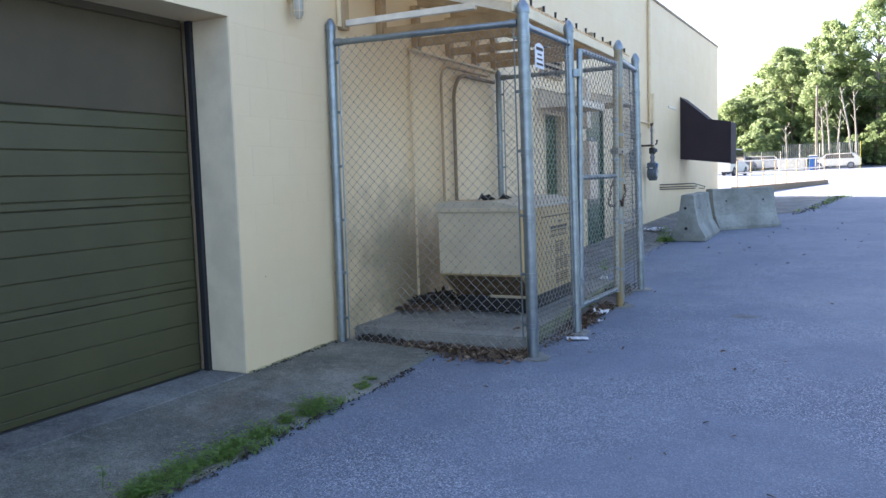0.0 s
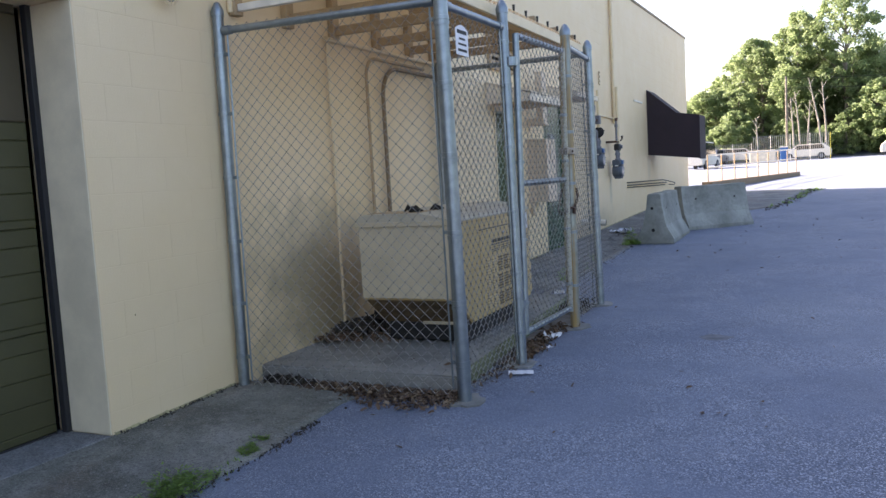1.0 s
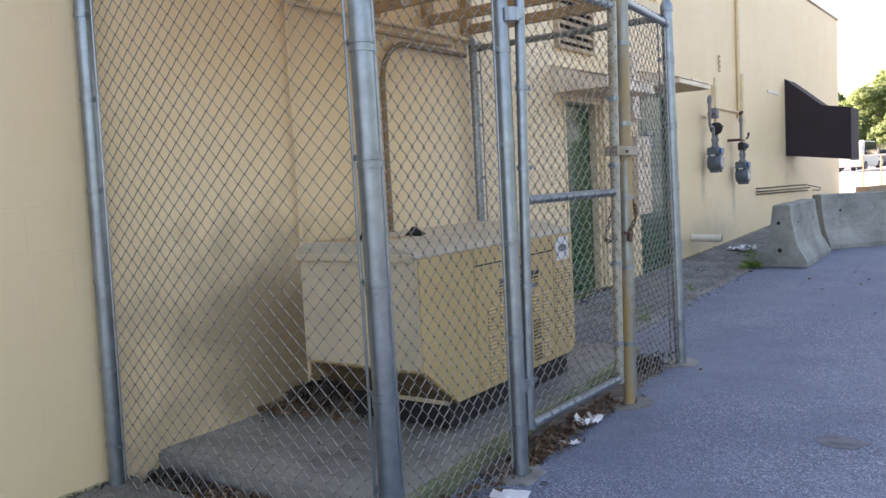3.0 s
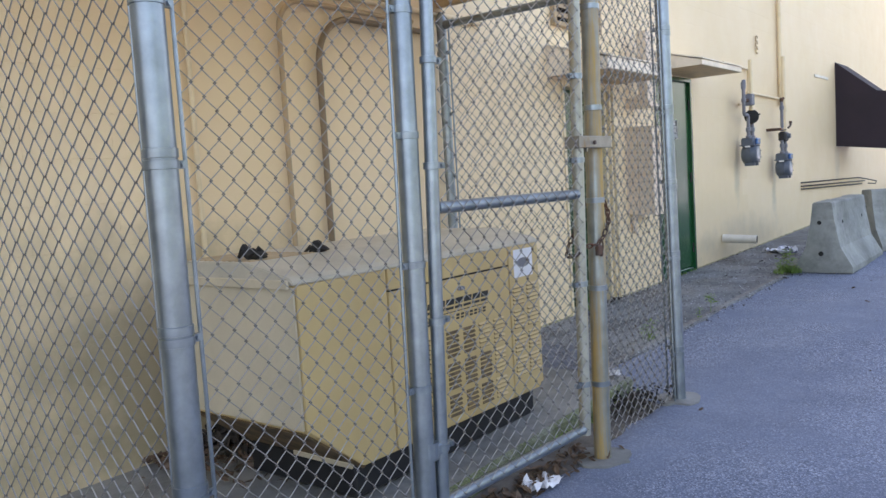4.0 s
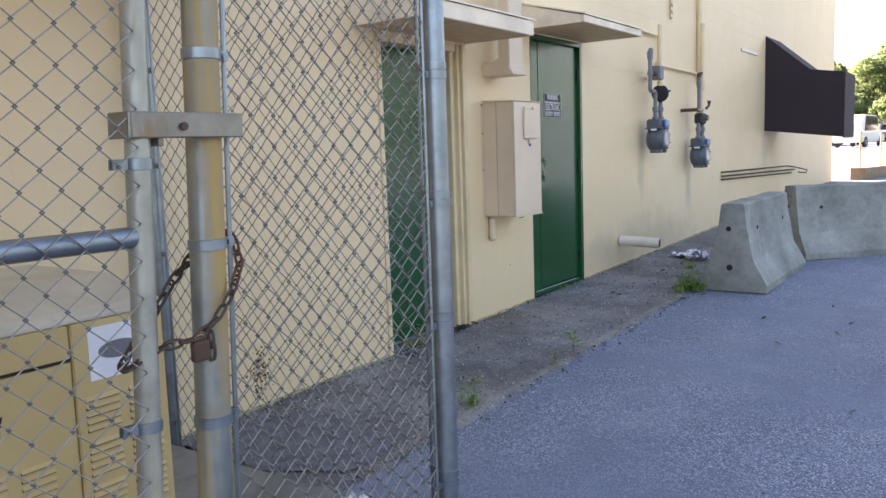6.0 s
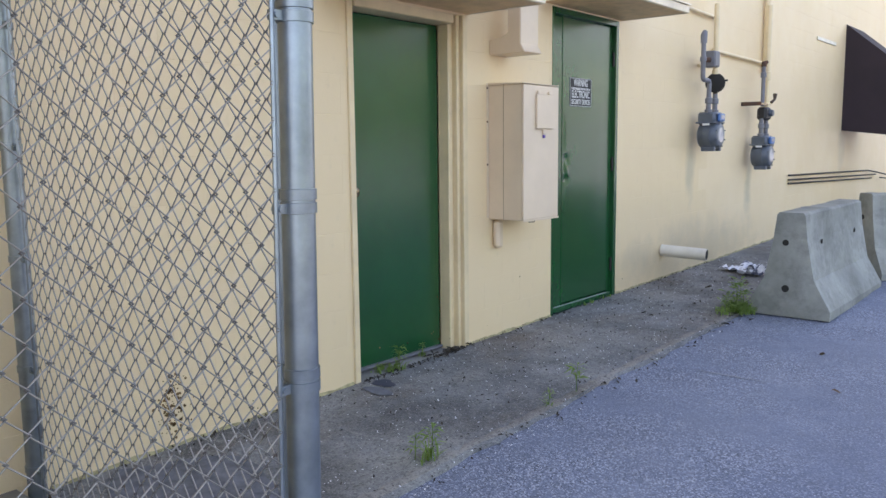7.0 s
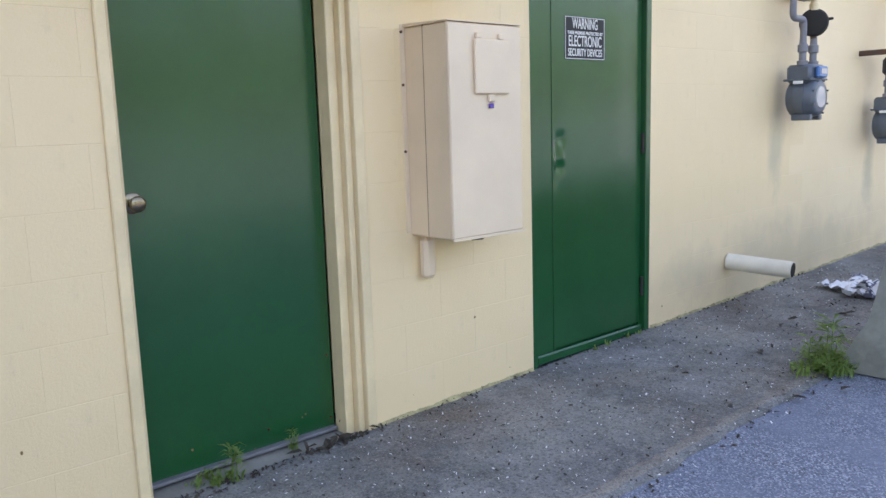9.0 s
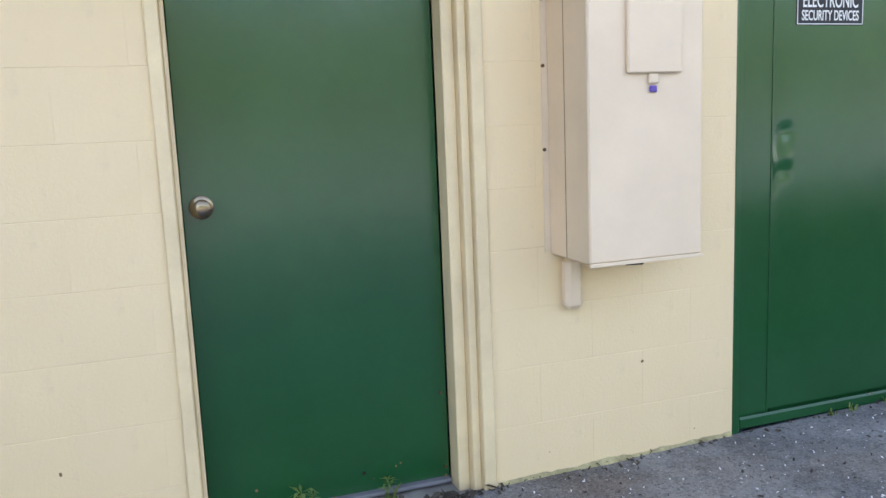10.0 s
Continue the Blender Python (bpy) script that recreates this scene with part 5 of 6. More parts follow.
def build_leafy(name, spots, label):
    """Low broad-leaved weeds: short stems with pairs of oval leaflets."""
    verts, faces = [], []
    for x, y, z, size in spots:
        for _ in range(int(9 + 12 * size)):
            a, r = random.uniform(0, math.tau), random.random() * 0.08 * size
            root = Vector((x + r * math.cos(a), y + r * math.sin(a), z))
            b, h = random.uniform(0, math.tau), 0.11 * size * random.uniform(0.4, 1.1)
            tip = root + Vector((math.cos(b), math.sin(b), 0)) * h * random.uniform(0.3, 1.0) + Vector((0, 0, h))
            for k in range(7):
                c = root.lerp(tip, 0.25 + 0.12 * k)
                e = b + (1.2 if k % 2 else -1.2) + random.uniform(-0.5, 0.5)
                d = Vector((math.cos(e), math.sin(e), random.uniform(-0.3, 0.5)))
                q = Vector((-math.sin(e), math.cos(e), random.uniform(-0.3, 0.3)))
                s = random.uniform(0.009, 0.019) * (0.6 + 0.6 * size)
                n = len(verts)
                verts += [tuple(c), tuple(c + d * s * 0.6 - q * s * 0.4), tuple(c + d * s * 1.5), tuple(c + d * s * 0.6 + q * s * 0.4)]
                faces.append((n, n + 1, n + 2, n + 3))
    tagged(sheet(name, verts, faces, GRASS), label, "weeds", kind="stuff")


leafy = []
for y, wide, size, count in ((3.2, 0.09, 0.9, 6), (3.53, 0.1, 1.0, 7), (3.82, 0.05, 1.05, 6), (4.12, 0.05, 0.8, 5), (4.42, 0.08, 0.9, 7), (4.66, 0.05, 0.9, 5), (5.07, 0.05, 0.4, 4), (5.2, 0.04, 0.3, 3)):
    leafy += [(0.85 + random.gauss(0, 0.045), y + random.gauss(0, wide), gz(y) + 0.006, size * random.uniform(0.5, 1.1)) for _ in range(count)]
leafy += [(0.95 + random.gauss(0, 0.09), 14.08 + random.gauss(0, 0.1), gz(14) + 0.012, random.uniform(0.5, 1.0)) for _ in range(9)]
build_leafy("weeds", leafy, "low leafy green weeds crowding cracked concrete edges")


def build_litter(name, count, where, size, material, label, category, flat=0.35):
    verts, faces = [], []
    for _ in range(count):
        x, y, z = where()
        a, t = random.uniform(0, math.tau), random.gauss(0, flat)
        s = size * random.uniform(0.5, 1.3)
        q = Euler((t, random.gauss(0, flat), a)).to_matrix()
        n = len(verts)
        for u, v, h in ((-1, 0, 0), (-0.3, 0.42, 0.12), (0.6, 0.36, 0.2), (1, 0, 0.05), (0.5, -0.4, 0.2), (-0.3, -0.42, 0.1)):
            p = q @ Vector((u * s, v * s, h * s * 1.6)) + Vector((x, y, z + s * 0.3))
            verts.append(tuple(p))
        faces += [(n, n + 3, n + 2, n + 1), (n, n + 5, n + 4, n + 3)]
    return tagged(sheet(name, verts, faces, material), label, category, kind="stuff")


def at_pad_front():
    x = random.uniform(0.1, 1.6)
    far = abs(random.gauss(0, 0.2)) * (0.65 + 0.7 * noise.noise((x * 2, 3, 1)))
    return x, 6.27 - far, gz(6.2) + random.uniform(0, 0.03) * max(0, 1 - far * 4)


def at_pad_side():
    y = random.choice((random.uniform(6.35, 8.3), random.uniform(7.15, 8.3), random.uniform(7.15, 7.7)))
    return 1.62 + random.gauss(0, 0.05), y, gz(y) + random.uniform(0, 0.03)


def on_slab():
    y = random.uniform(6.35, 7.3)
    return random.uniform(0.1, 1.45), y, -0.076 + 0.014 * (y - 6.3)


def on_pad():
    y = 6.95 + abs(random.gauss(0, 0.5))
    return abs(random.gauss(0, 0.3)) + 0.02, y, -0.05 + random.uniform(0, 0.02)


build_litter("leaf_litter", 420, at_pad_front, 0.022, PALE_LEAF, "bleached tan leaves scattered before the pad", "leaves", 0.5)
build_litter("leaf_litter", 1500, at_pad_front, 0.023, DEAD_LEAF, "dry brown leaves drifted against the pad", "leaves", 0.5)
build_litter("leaf_litter", 420, at_pad_side, 0.026, DEAD_LEAF, "dry brown leaves along the fence foot", "leaves", 0.5)
build_litter("leaf_litter", 14, on_slab, 0.028, DEAD_LEAF, "a few dark leaves scattered on the slab", "leaves", 0.4)
build_litter("leaf_litter", 320, on_pad, 0.03, DEAD_LEAF, "dry brown leaves behind the generator", "leaves", 0.5)


def by_corner():
    return 0.12 + abs(random.gauss(0, 0.13)), 6.24 - abs(random.gauss(0, 0.05)), gz(6.2) + random.uniform(0, 0.05)


build_litter("leaf_litter", 260, by_corner, 0.03, DIRT, "black rotting leaves heaped in the corner of the pad", "leaves", 0.7)
build_litter("leaf_litter", 420, lambda: (abs(random.gauss(0, 0.22)) + 0.03, 7.15 + abs(random.gauss(0, 0.35)), -0.05 + random.uniform(0, 0.06)), 0.035, DIRT, "black rotting leaves heaped behind the generator", "leaves", 0.7)


build_litter("leaf_litter", 220, lambda: (1.5 + random.gauss(0, 0.1), 9.0 + random.gauss(0, 0.16), gz(9.0) + 0.02 + random.uniform(0, 0.03)), 0.024, DIRT, "black rotting leaves at the foot of the fence", "leaves", 0.7)


def along_wall():
    y = random.choice((random.uniform(9.6, 16), random.uniform(9.6, 16), random.uniform(11.1, 12.1), random.uniform(5, 6)))
    x = abs(random.gauss(0, 0.025)) + 0.008
    return x, y, apron_z(x, y)


build_litter("dirt_crumbs", 480, along_wall, 0.011, DIRT, "dark dirt crumbs in the joint at the wall foot", "dirt", 0.6)


def on_seam():
    y = random.uniform(19.5, 26.4)
    return 2.62 + 0.13 * (y - 19) + random.gauss(0, 0.09), y, gz(y) + 0.006


build_litter("dirt_crumbs", 260, on_seam, 0.03, DIRT, "dark crumbled edge of the worn concrete", "dirt", 0.4)


def on_north_edge():
    y = random.uniform(9.8, 16.8)
    x = 1.06 + random.gauss(0, 0.05)
    return x, y, gz(y) + 0.004


def by_barrier():
    y = random.uniform(13.2, 15.6)
    x = random.uniform(0.5, 1.2)
    return x, y, apron_z(x, y)


build_litter("dirt_crumbs", 120, on_north_edge, 0.014, DIRT, "dark crumbs along the worn concrete edge", "dirt", 0.4)
build_litter("bark_scraps", 18, by_barrier, 0.03, DIRT, "dark flat scraps strewn over the concrete walk", "debris", 0.25)


def on_walk():
    y, x = random.uniform(9.8, 16.5), random.uniform(0.05, 1.15)
    return x, y, apron_z(x, y)


def on_road():
    y, x = random.uniform(2, 18), random.uniform(1.2, 4.5)
    return x, y, gz(y) + 0.002


def build_soil(y0, y1, x0, x1):
    verts, faces, rows = [], [], int((y1 - y0) / 0.05)
    for k in range(rows + 1):
        y = y0 + (y1 - y0) * k / rows
        a, b = x0 + 0.02 * noise.noise((y * 5, 0, 1)), x1 + 0.07 * noise.noise((y * 3, 0, 8))
        verts += [(a, y, gz(y) + 0.012), ((a + b) / 2, y, gz(y) + 0.02 + 0.012 * noise.noise((y * 6, 1, 1))), (b, y, gz(y) - 0.004)]
    for k in range(rows):
        for i in (0, 1):
            faces.append((k * 3 + i, k * 3 + i + 1, k * 3 + i + 4, k * 3 + i + 3))
    tagged(sheet("soil", verts, faces, SOIL, smooth=True), "strip of dark soil between pad and fence", "soil", kind="structure")


build_soil(6.95, 9.15, 1.38, 1.68)


def flat_patch(name, x, y, rx, ry, height, material, label, category, seed):
    pts = []
    for k in range(22):
        a = k * math.tau / 22
        r = 1 + 0.35 * noise.noise((math.cos(a) * 1.5, math.sin(a) * 1.5, seed))
        pts.append((x + rx * r * math.cos(a), y + ry * r * math.sin(a)))
    bm = bmesh.new()
    bm.faces.new([bm.verts.new((px, py, height(px, py))) for px, py in pts])
    tagged(part(name, bm, material), label, category, kind="structure")


OIL = plain("oil_stained_asphalt", (0.05, 0.055, 0.075), 0.7, vary=0.25, scale=8)
CHALK = plain("scraped_pale_asphalt", (0.29, 0.3, 0.32), 0.8, vary=0.3)
FAINT = plain("faint_blue_grey", (0.13, 0.138, 0.158), 0.8, vary=0.35, scale=12)
flat_patch("oil_stain", 2.88, 8.08, 0.12, 0.09, lambda x, y: gz(y) + 0.0015, FAINT, "faint dark round oil stain on the asphalt", "stain", 2)
flat_patch("scrape_mark", 1.51, 12.47, 0.22, 0.006, lambda x, y: gz(y) + 0.003, CHALK, "pale scrape mark on the asphalt", "mark", 5)
flat_patch("dark_patch", 0.12, 11.165, 0.065, 0.055, lambda x, y: apron_z(x, y) + 0.005, OIL, "dark patch on the concrete by the door sill", "stain", 9)


flat_patch("dark_patch", 0.52, 9.78, 0.46, 0.3, lambda x, y: apron_z(x, y) + 0.006, FAINT, "broad darker patch on the concrete beside the cage", "stain", 21)
flat_patch("dark_patch", 0.19, 11.06, 0.1, 0.045, lambda x, y: apron_z(x, y) + 0.0045, FAINT, "dark damp patch on the concrete by the door sill", "stain", 14)


def on_scar():
    return 0.0008, 9.98 + random.gauss(0, 0.035), 0.12 + random.gauss(0, 0.07)


SCAR = plain("bare_brown_block", (0.2, 0.115, 0.045), 0.9, vary=0.3)
verts, faces = [], []
spots_on_wall = [on_scar() + (random.uniform(0.003, 0.01),) for _ in range(150)]
spots_on_wall += [(0.0008, random.uniform(9.6, 17.0), random.uniform(-0.02, 0.12), random.uniform(0.0015, 0.006)) for _ in range(30)]
spots_on_wall += [(0.0008, y, z, 0.0065) for y, z in ((10.285, 1.64), (10.735, 0.264), (12.645, 0.33), (14.154, 0.113), (5.2, 0.48))]
for x, y, z, r in spots_on_wall:
    n = len(verts)
    verts += [(x, y + r * random.uniform(0.5, 1.2) * math.cos(k * math.tau / 7), z + r * random.uniform(0.5, 1.2) * math.sin(k * math.tau / 7)) for k in range(7)]
    faces.append(tuple(range(n, n + 7)))
tagged(sheet("paint_chips", verts, faces, SCAR), "chipped paint showing brown block on the wall", "paint chips", kind="stuff")


def at_asphalt_edge():
    y = random.uniform(2.0, 5.6)
    return 0.94 + random.gauss(0, 0.025), y, gz(y) + 0.002


build_litter("dirt_crumbs", 520, at_asphalt_edge, 0.014, DIRT, "dark soil and scraps along the asphalt edge", "dirt", 0.6)
build_litter("pale_flecks", 1500, on_walk, 0.0055, PAPER, "tiny pale flecks scattered over the concrete walk", "grit", 0.4)
build_litter("dirt_crumbs", 700, on_walk, 0.009, DIRT, "dark grit scattered over the concrete walk", "dirt", 0.6)
build_litter("leaf_litter", 90, on_road, 0.02, DEAD_LEAF, "a few leaf scraps on the asphalt", "leaves", 0.4)
build_litter("leaf_litter", 14, lambda: (0.06 + random.random() * 0.1 - 0.09, 11.85 + random.gauss(0, 0.08), -0.03), 0.03, DIRT, "dark leaf scraps on the door sill", "leaves", 0.5)


def make_news():
    p = Paint("printed_newspaper", 0.85)
    lines = p.span(p.noise(26.0, 2, 0.5, (0.25, 2.2, 1)), 0.5, 0.56)
    p.colour(p.mix(p.times(lines, p.span(p.noise(7.0, 3), 0.45, 0.52)), (0.74, 0.75, 0.78), (0.08, 0.09, 0.13)))
    return p.m


NEWS = make_news()


def paper(name, x, y, z, size, turn, label, rumple):
    bm = bmesh.new()
    bmesh.ops.create_grid(bm, x_segments=9, y_segments=7, size=1)
    for v in bm.verts:
        k = noise.noise((v.co.x * 2 + x, v.co.y * 2 + y, 1)) + 0.6 * noise.noise((v.co.x * 4, v.co.y * 4 + x, 6))
        v.co = (v.co.x * size, v.co.y * size * 0.6, 0.012 + abs(k) * rumple)
    ob = part(name, bm, NEWS if "newspaper" in label else PAPER)
    ob.matrix_world = pose(x, y, z, 0, 0, turn)
    tagged(ob, label, "litter", "paper litter")


paper("paper_scrap", 1.76, 6.82, gz(6.8), 0.085, 20, "flat white paper scrap on the asphalt by the fence", 0.008)
paper("crumpled_paper", 0.45, 15.7, apron_z(0.4, 15.7), 0.19, 60, "crumpled white newspaper lying beside the wall", 0.085)
paper("crumpled_paper", 0.6, 15.5, apron_z(0.6, 15.5), 0.11, 10, "crumpled white newspaper lying beside the wall", 0.09)
paper("crumpled_paper", 1.66, 7.85, gz(7.8), 0.09, 80, "crumpled white paper at the gate foot", 0.07)
paper("crumpled_paper", 1.3, 9.25, -0.03, 0.05, 30, "crumpled white paper on the concrete pad", 0.05)
paper("paper_scrap", 1.72, 7.5, gz(7.5), 0.05, 50, "flat white paper scrap on the asphalt by the fence", 0.02)


def debris(name, x, y, z, size, label):
    bm = bmesh.new()
    for k in range(7):
        a = random.uniform(0, math.tau)
        p = Vector((math.cos(a), math.sin(a), 0)) * size * random.uniform(0.2, 0.9)
        tube([p * 0.1 + Vector((0, 0, 0.006)), p * 0.6 + Vector((0, 0, size * random.uniform(0.3, 1.0))), p + Vector((0, 0, size * random.uniform(0.05, 0.4)))], [size * 0.22, size * 0.3, size * 0.08], 6, bm)
    for v in bm.verts:
        v.co.z *= 0.55
    ob = part(name, bm, NEAR_BLACK)
    ob.location = (x, y, z)
    tagged(ob, label, "debris")


debris("rag", 0.93, 6.98, 0.932, 0.095, "crumpled black rag lying on the generator lid")
debris("leaf_pile", 0.98, 7.28, 0.928, 0.075, "dark heap of wet leaves on the generator lid")


def build_fence_sign():
    f = thing("fence_sign", "small white fence sign with dark illegible bars", "sign", at=(1.672, 6.31, 1.98))
    arch = [(-0.09, -0.085), (0.09, -0.085)] + [(0.09 - 0.18 * k / 10, 0.068 + 0.026 * math.sin(math.pi * k / 10)) for k in range(11)]
    part("plate", prism(arch, "x", -0.002, 0.002), PAPER, f)
    for y in (-0.06, 0.06):
        part("wire_tie", tube(arc((0.0, y, -0.095), (0, 1, 0), (0, 0, 1), 0.014, 0, 320, 8), 0.0025, 5), WIRE, f)
    for z, h, w in ((0.052, 0.022, 0.07), (0.012, 0.012, 0.045), (-0.02, 0.012, 0.06), (-0.056, 0.016, 0.066)):
        part("bar", box(0.0021, -w, z - h / 2, 0.0032, w, z + h / 2, 0), SIGN_BLACK, f)


build_fence_sign()


# ---- beyond the building ----
def build_far_railing():
    r = thing("railing", "rusty pipe railing along a low kerb wall", "railing", at=(1.9, 33.0, gz(33)))
    o = Vector(r.location)
    line = [Vector((0.5 + 2.3 * i / 8, 27.9 + 9.8 * i / 8, 0)) for i in range(9)]
    part("kerb_wall", prism([(0.35 - o.x, 27.6 - o.y), (0.65 - o.x, 27.6 - o.y), (2.95 - o.x, 37.9 - o.y), (2.7 - o.x, 37.9 - o.y)], "z", -0.3, 0.2), BROWN, r)
    for p in line:
        z = gz(p.y) - o.z
        part("post", tube([(p.x - o.x, p.y - o.y, z), (p.x - o.x, p.y - o.y, z + 1.1)], 0.02, 8), TIMBER, r)
    for h in (0.7, 1.08):
        part("rail", tube([(line[0].x - o.x, line[0].y - o.y, gz(27.9) - o.z + h), (line[-1].x - o.x, line[-1].y - o.y, gz(37.7) - o.z + h)], 0.025, 8), WHITE, r)


build_far_railing()


def build_car(x, y, turn, mat, label, tall=0.0):
    c = thing("parked_car", label, "car", "parked cars", at=(x, y, gz(y)))
    c.rotation_euler = (0, 0, radians(turn))
    prof = [(-2.2, 0.3), (2.2, 0.3), (2.25, 0.75), (1.3, 0.95), (0.75, 1.45 + tall), (-1.6, 1.5 + tall), (-2.2, 1.0 + tall)]
    part("body", prism([(a, b) for a, b in prof], "y", -0.85, 0.85, 0.06), mat, c, smooth=True)
    for s in (-1, 1):
        part("side_window", prism([(1.05, 0.98), (0.7, 1.38 + tall), (-1.5, 1.42 + tall), (-1.7, 1.0)], "y", min(s * 0.85, s * 0.86), max(s * 0.85, s * 0.86)), CAR_GLASS, c)
        for w in (-1.4, 1.4):
            wheel = part("wheel", tube([(w, s * 0.72, 0.33), (w, s * 0.87, 0.33)], 0.33, 18), RUBBER, c)
            part("rim", tube([(w, s * 0.871, 0.33), (w, s * 0.88, 0.33)], 0.19, 14), PIPE, wheel)


build_car(-4.3, 64, 80, WHITE, "white van parked in the lot", 0.5)
build_car(-6.8, 72, 60, CAR_GLASS, "dark car parked in the lot")
build_car(-5.6, 84, 80, PIPE, "grey car parked in the lot")
build_car(-8.2, 70, 70, BLUE, "blue car parked in the lot")
build_car(11.4, 90.5, 0, WHITE, "white car parked before the trees")


def build_far_fence():
    f = thing("lot_fence", "tall wire fence at the far side of the lot", "fence", at=(0, 84, gz(84)))
    for i in range(12):
        x = -14 + i * 1.7
        part("post", tube([(x, 0, 0), (x, 0, 2.5 if i > 7 else 1.9)], 0.03, 6), YELLOW if i > 10 else WHITE, f)
    zz, ff = [], []
    for i in range(110):
        x, top = -14 + i * 0.17, 2.4 if i > 70 else 1.8
        n = len(zz)
        zz += [(x, 0, 0.1), (x + 0.025, 0, 0.1), (x + 0.025, 0, top), (x, 0, top)]
        ff.append((n, n + 1, n + 2, n + 3))
    sheet("slats", zz, ff, PVC, f)
    part("rail", tube([(-14, 0, 1.85), (-2.1, 0, 1.85)], 0.014, 6), PIPE, f)
    part("rail", tube([(-2.1, 0, 2.45), (4.7, 0, 2.45)], 0.014, 6), PIPE, f)


build_far_fence()
build_car(-3.6, 87, 4, WHITE, "white car parked behind the wire fence")
build_car(2.6, 87, 176, WHITE, "white car parked behind the wire fence")
crate = part("storage_crate", box(-1.1, -0.6, 0, 1.1, 0.6, 1.15, 0.03), OFF_WHITE)
crate.location = (-0.9, 80.5, gz(80.5))
tagged(crate, "low cream storage crate standing in the lot", "crate")
toilet = thing("portable_toilet", "blue plastic portable toilet in the lot", "toilet cabin", at=(0.8, 83, gz(83)))
toilet.scale = (0.6, 0.6, 0.62)
part("cabin", box(-0.55, -0.55, 0, 0.55, 0.55, 2.1, 0.04), BLUE, toilet)
part("roof", box(-0.6, -0.6, 2.1, 0.6, 0.6, 2.25, 0.05), WHITE, toilet)
part("door", box(-0.4, -0.57, 0.15, 0.4, -0.551, 1.95, 0.01), BLUE, toilet)


def build_pole(x, y, h, label):
    p = thing("utility_pole", label, "utility pole", "utility poles", at=(x, y, gz(min(y, 92))))
    part("pole", tube([(0, 0, -0.3), (0, 0, h)], [0.13, 0.09], 10), BARK, p, smooth=True)
    for z in (h - 0.5, h - 1.4):
        pts = [(-40 + 5 * i, -2 - i * 0.2, z - 0.9 * math.sin(math.pi * ((i % 8) / 8))) for i in range(17)]
        part("wire", tube(pts, 0.02, 4), RUBBER, p)


build_pole(0.9, 88, 8.2, "brown wooden utility pole with sagging wires")


def tree_crown(seed, height, spread, bare, leaves, big):
    """Leaf faces in uneven clumps set round the upper trunk."""
    rnd = random.Random(seed)
    verts, faces = [], []
    clumps = []
    for _ in range(200):
        u = rnd.uniform(bare, 1.0)
        k = math.sin(math.pi * min(1, max(0.08, (u - bare + 0.12) / (1.12 - bare)))) ** 0.6
        a, r = rnd.uniform(0, math.tau), spread * k * rnd.uniform(0.35, 1.0)
        clumps.append((r * math.cos(a), r * math.sin(a), height * u, rnd.uniform(0.5, 1.2) * spread * 0.15))
    for cx, cy, cz, cr in clumps:
        for _ in range(int(leaves * 0.42)):
            d = Vector((rnd.gauss(0, 1), rnd.gauss(0, 1), rnd.gauss(0, 0.75))).normalized() * cr * rnd.uniform(0.55, 1.08)
            p = Vector((cx, cy, cz)) + d
            n = (d.normalized() + Vector((rnd.uniform(-1, 1), rnd.uniform(-1, 1), rnd.uniform(-0.3, 1.2))) * 0.7).normalized()
            t = n.orthogonal().normalized()
            t = Matrix.Rotation(rnd.uniform(0, math.tau), 3, n) @ t
            b, s = n.cross(t), rnd.uniform(0.09, 0.19) * big
            i = len(verts)
            verts += [tuple(p + t * s), tuple(p + b * s * 0.62), tuple(p - t * s), tuple(p - b * s * 0.62)]
            faces.append((i, i + 1, i + 2, i + 3))
    return verts, faces, clumps


def build_tree(seed, height, spread, bare, leaves=180, big=1.0):
    rnd = random.Random(seed + 99)
    t = thing("tree", "tall broadleaf tree in full green leaf with pale trunk", "tree", "woodland trees")
    bend = rnd.uniform(-0.5, 0.5)
    trunk = tube([(0, 0, -0.5), (bend * 0.2, 0, height * 0.25), (bend * 0.6, bend * 0.3, height * 0.55), (bend, bend * 0.4, height * 0.9)], [height * 0.014, height * 0.012, height * 0.008, height * 0.003], 8)
    v, f, clumps = tree_crown(seed, height, spread, bare, leaves, big)
    for cx, cy, cz, _ in clumps[::7]:
        z0 = max(height * bare * 0.8, cz - spread * 0.6)
        tube([(bend * 0.5, bend * 0.2, z0), (cx * 0.55, cy * 0.55, (z0 + cz) / 2 + 0.2), (cx, cy, cz)], [height * 0.005, height * 0.003, height * 0.001], 5, trunk)
    part("trunk", trunk, BARK, t, smooth=True)
    sheet("crown", v, f, LEAF, t)
    return t


def hill(x, y):
    return gz(92) + min(10, max(0, y - 92) * 0.16) * min(1, max(0.25, (x + 30) / 40))


PALE_BARK = plain("pale_grey_bark", (0.33, 0.3, 0.25), 0.85, vary=0.25, scale=3, bump=0.3)
# the fifth kind is only for the unseen rows opposite the doors
KINDS = [build_tree(1, 15.0, 4.0, 0.3), build_tree(2, 17.0, 4.4, 0.36), build_tree(3, 13.0, 4.2, 0.22), build_tree(4, 7.0, 3.2, 0.05, 130, 1.1), build_tree(5, 15.0, 4.6, 0.1, 48, 2.8)]
HOME = [(2.0, 101, 0), (6.5, 100, 1), (-3.0, 104, 2), (9.5, 95, 3), (42, 8, 4)]
for ob, (x, y, k) in zip(KINDS, HOME):
    ob.matrix_basis = pose(x, y, hill(x, y) if y > 90 else gz(y), 0, 0, 40 * k)


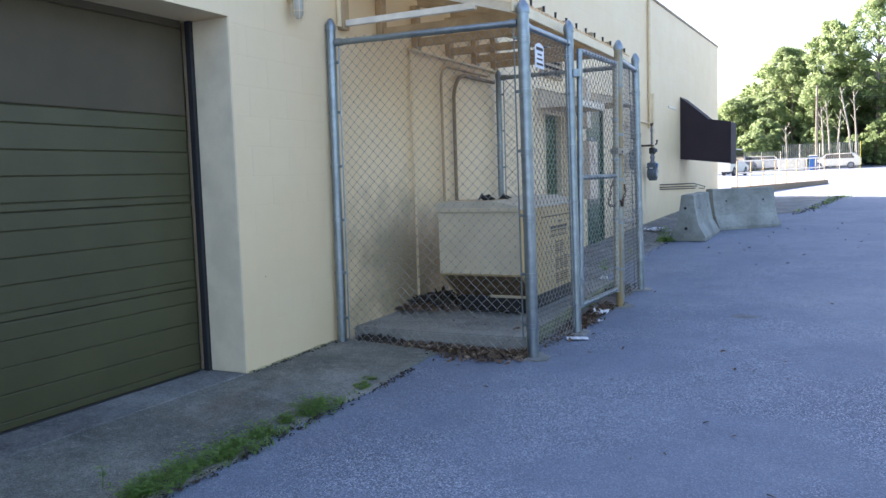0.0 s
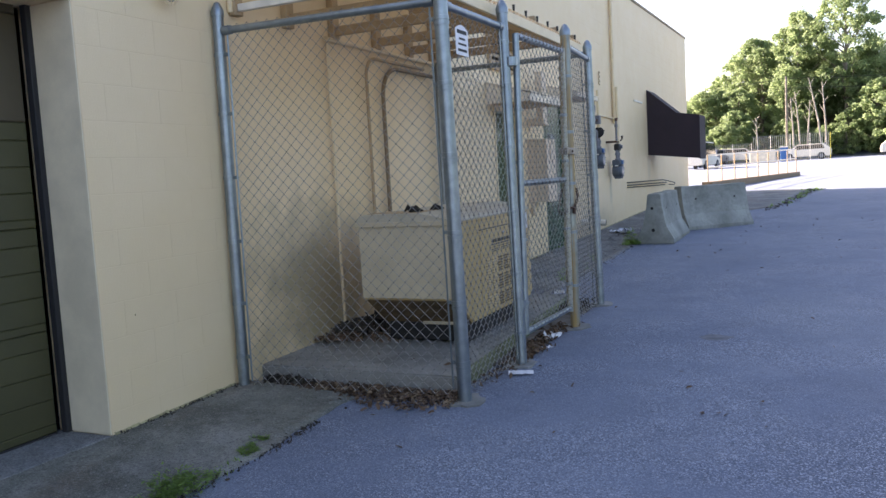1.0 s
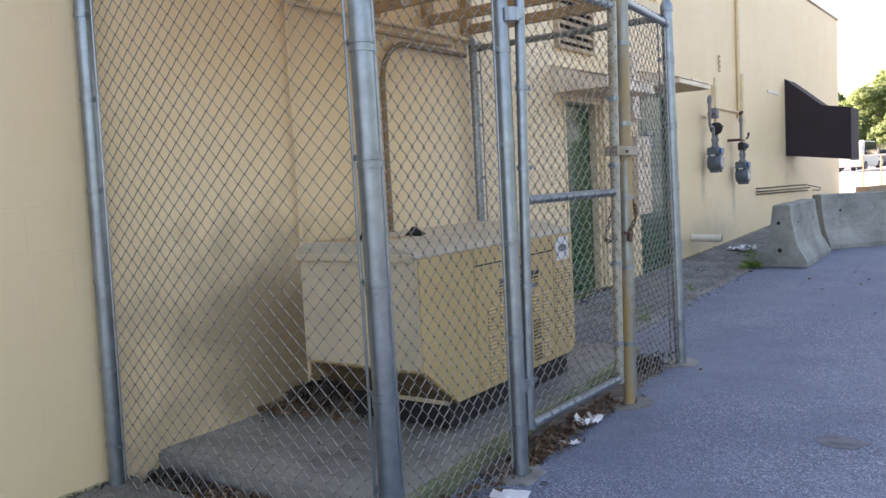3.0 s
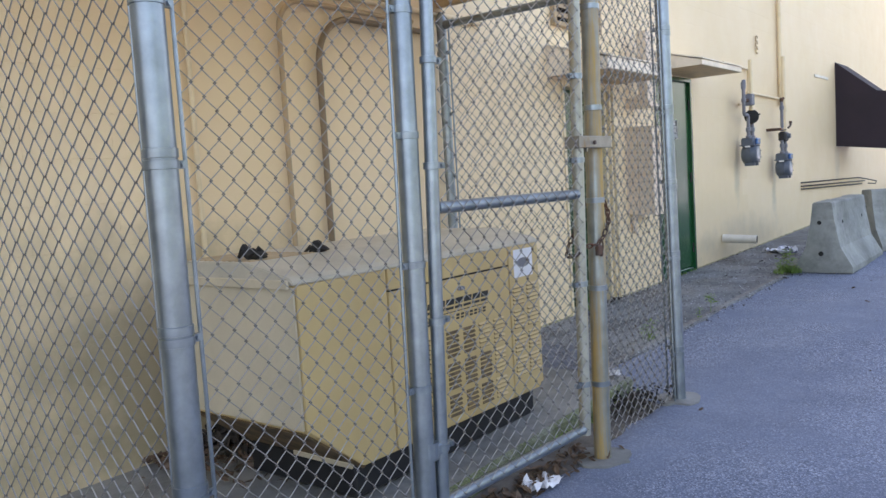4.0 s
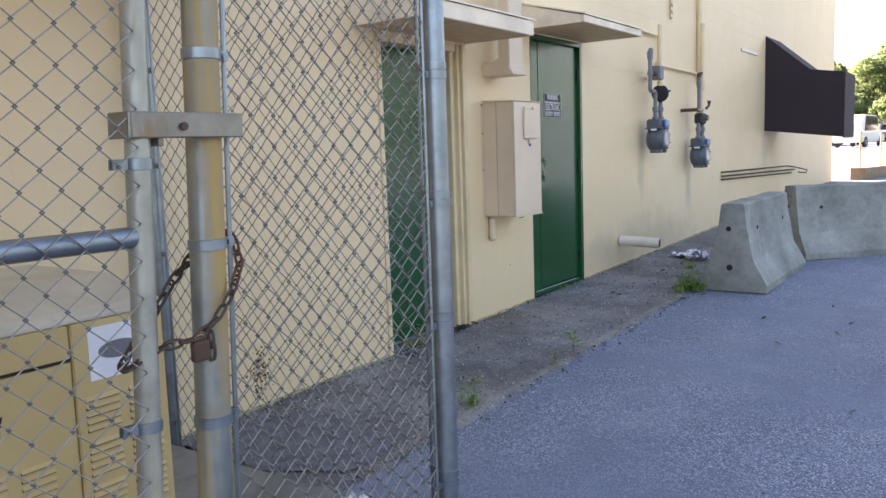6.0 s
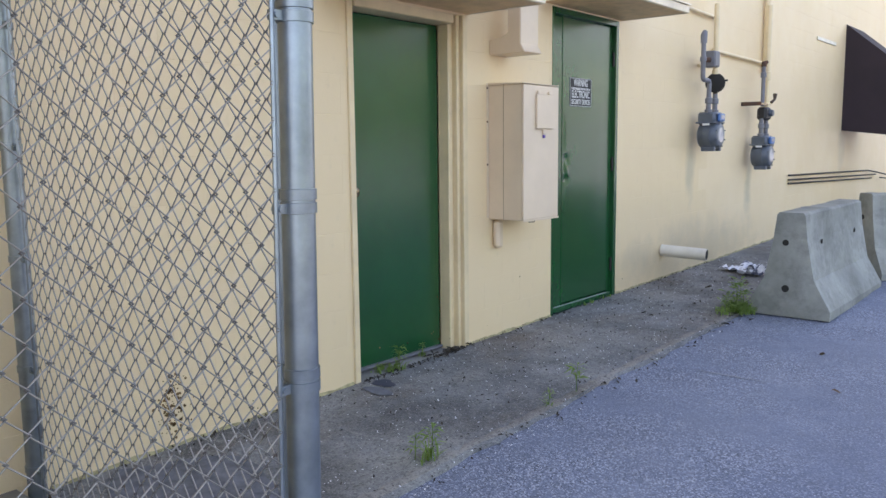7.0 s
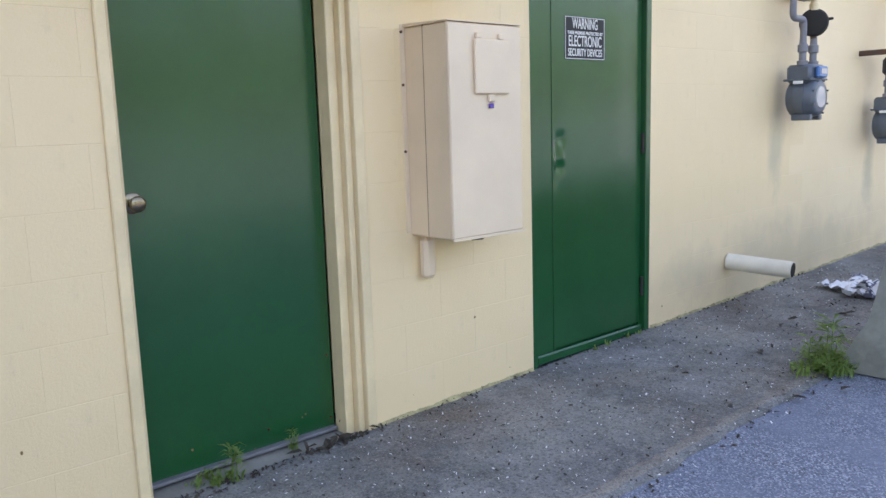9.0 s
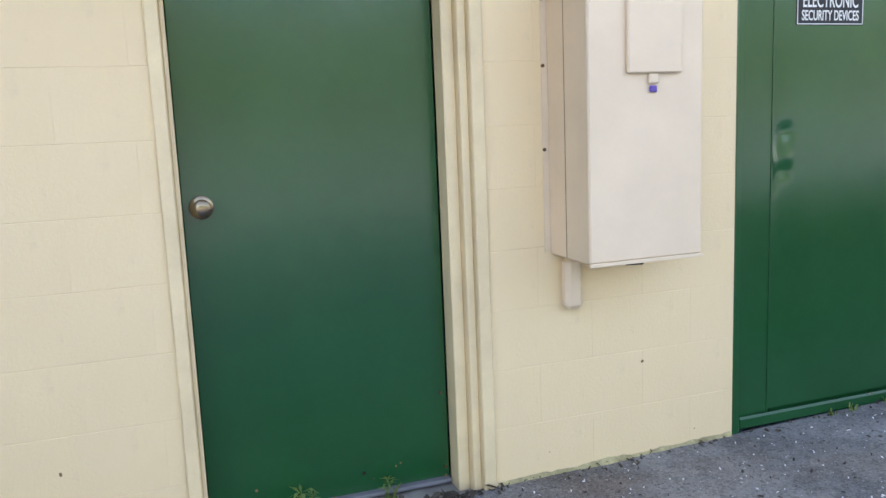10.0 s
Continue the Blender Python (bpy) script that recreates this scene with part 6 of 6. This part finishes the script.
def build_stem(x, y, h, lean):
    t = thing("tree", "slender pale bare tree trunk before the woods", "tree", "bare trunks", at=(x, y, gz(min(y, 92))))
    trunk = tube([(0, 0, -0.3), (lean * 0.3, 0, h * 0.45), (lean, 0.1, h * 0.98)], [0.1, 0.08, 0.035], 8)
    for k in range(4):
        z = h * (0.6 + 0.1 * k)
        side = 1 if k % 2 else -1
        tube([(lean * z / h, 0, z), (lean * z / h + side * 0.4, 0.2, z + 0.7)], [0.04, 0.012], 5, trunk)
    part("trunk", trunk, PALE_BARK, t, smooth=True)


for x, y, h, lean in ((-1.9, 90.5, 4.6, -0.2), (1.5, 90.5, 6.4, -0.3), (2.1, 91.0, 7.0, -0.5), (2.7, 90.2, 6.0, 0.3), (4.1, 90.4, 8.2, -1.2), (4.5, 91.2, 7.8, -0.4)):
    build_stem(x, y, h, lean)
rnd = random.Random(5)
rows = []
for i in range(18):
    rows.append((-13 + i * 2.25 + rnd.uniform(-0.7, 0.7), rnd.uniform(97, 102), rnd.choice((0, 1, 2)), rnd.uniform(0.88, 1.06)))
for i in range(18):
    rows.append((-22 + i * 2.9 + rnd.uniform(-0.8, 0.8), rnd.uniform(106, 114), rnd.choice((0, 1, 1)), rnd.uniform(0.92, 1.06)))
for i in range(20):
    x = -13 + i * 1.6 + rnd.uniform(-0.7, 0.7)
    rows.append((x, rnd.uniform(92.5, 96), 3, rnd.uniform(0.5, 0.9) * (0.62 if -4 < x < 6 else 1)))
for i in range(8):
    rows.append((-14.5 + i * 1.4 + rnd.uniform(-0.4, 0.4), rnd.uniform(88.5, 91), 3, rnd.uniform(0.42, 0.62)))
for i in range(16):
    rows.append((-15 + i * 2.4 + rnd.uniform(-0.6, 0.6), rnd.uniform(103, 109), 3, rnd.uniform(0.8, 1.1)))
# unseen rows across the drive, added to shape door reflections and sky light
for i in range(24):
    rows.append((rnd.uniform(38, 46), -30 + i * 4.6 + rnd.uniform(-1, 1), 4, rnd.uniform(0.6, 0.78)))
for i in range(24):
    rows.append((rnd.uniform(36, 40), -30 + i * 4.6 + rnd.uniform(-1, 1), 4, rnd.uniform(0.3, 0.4)))
for x, y, k, s in rows:
    low = min(0.75, max(0.28, 0.32 + (x + 12) * 0.042)) - 0.022 * max(0, x - 4) if y > 90 and k != 3 else 1.0
    ob = copy_thing(KINDS[k], pose(x, y, hill(x, y) if y > 90 else gz(y), 0, 0, rnd.uniform(0, 360)))
    ob.scale = (s * max(low, 0.75), s * max(low, 0.75), s * low)

# ---- the wall's blocks ----
build_blocks(EAST)
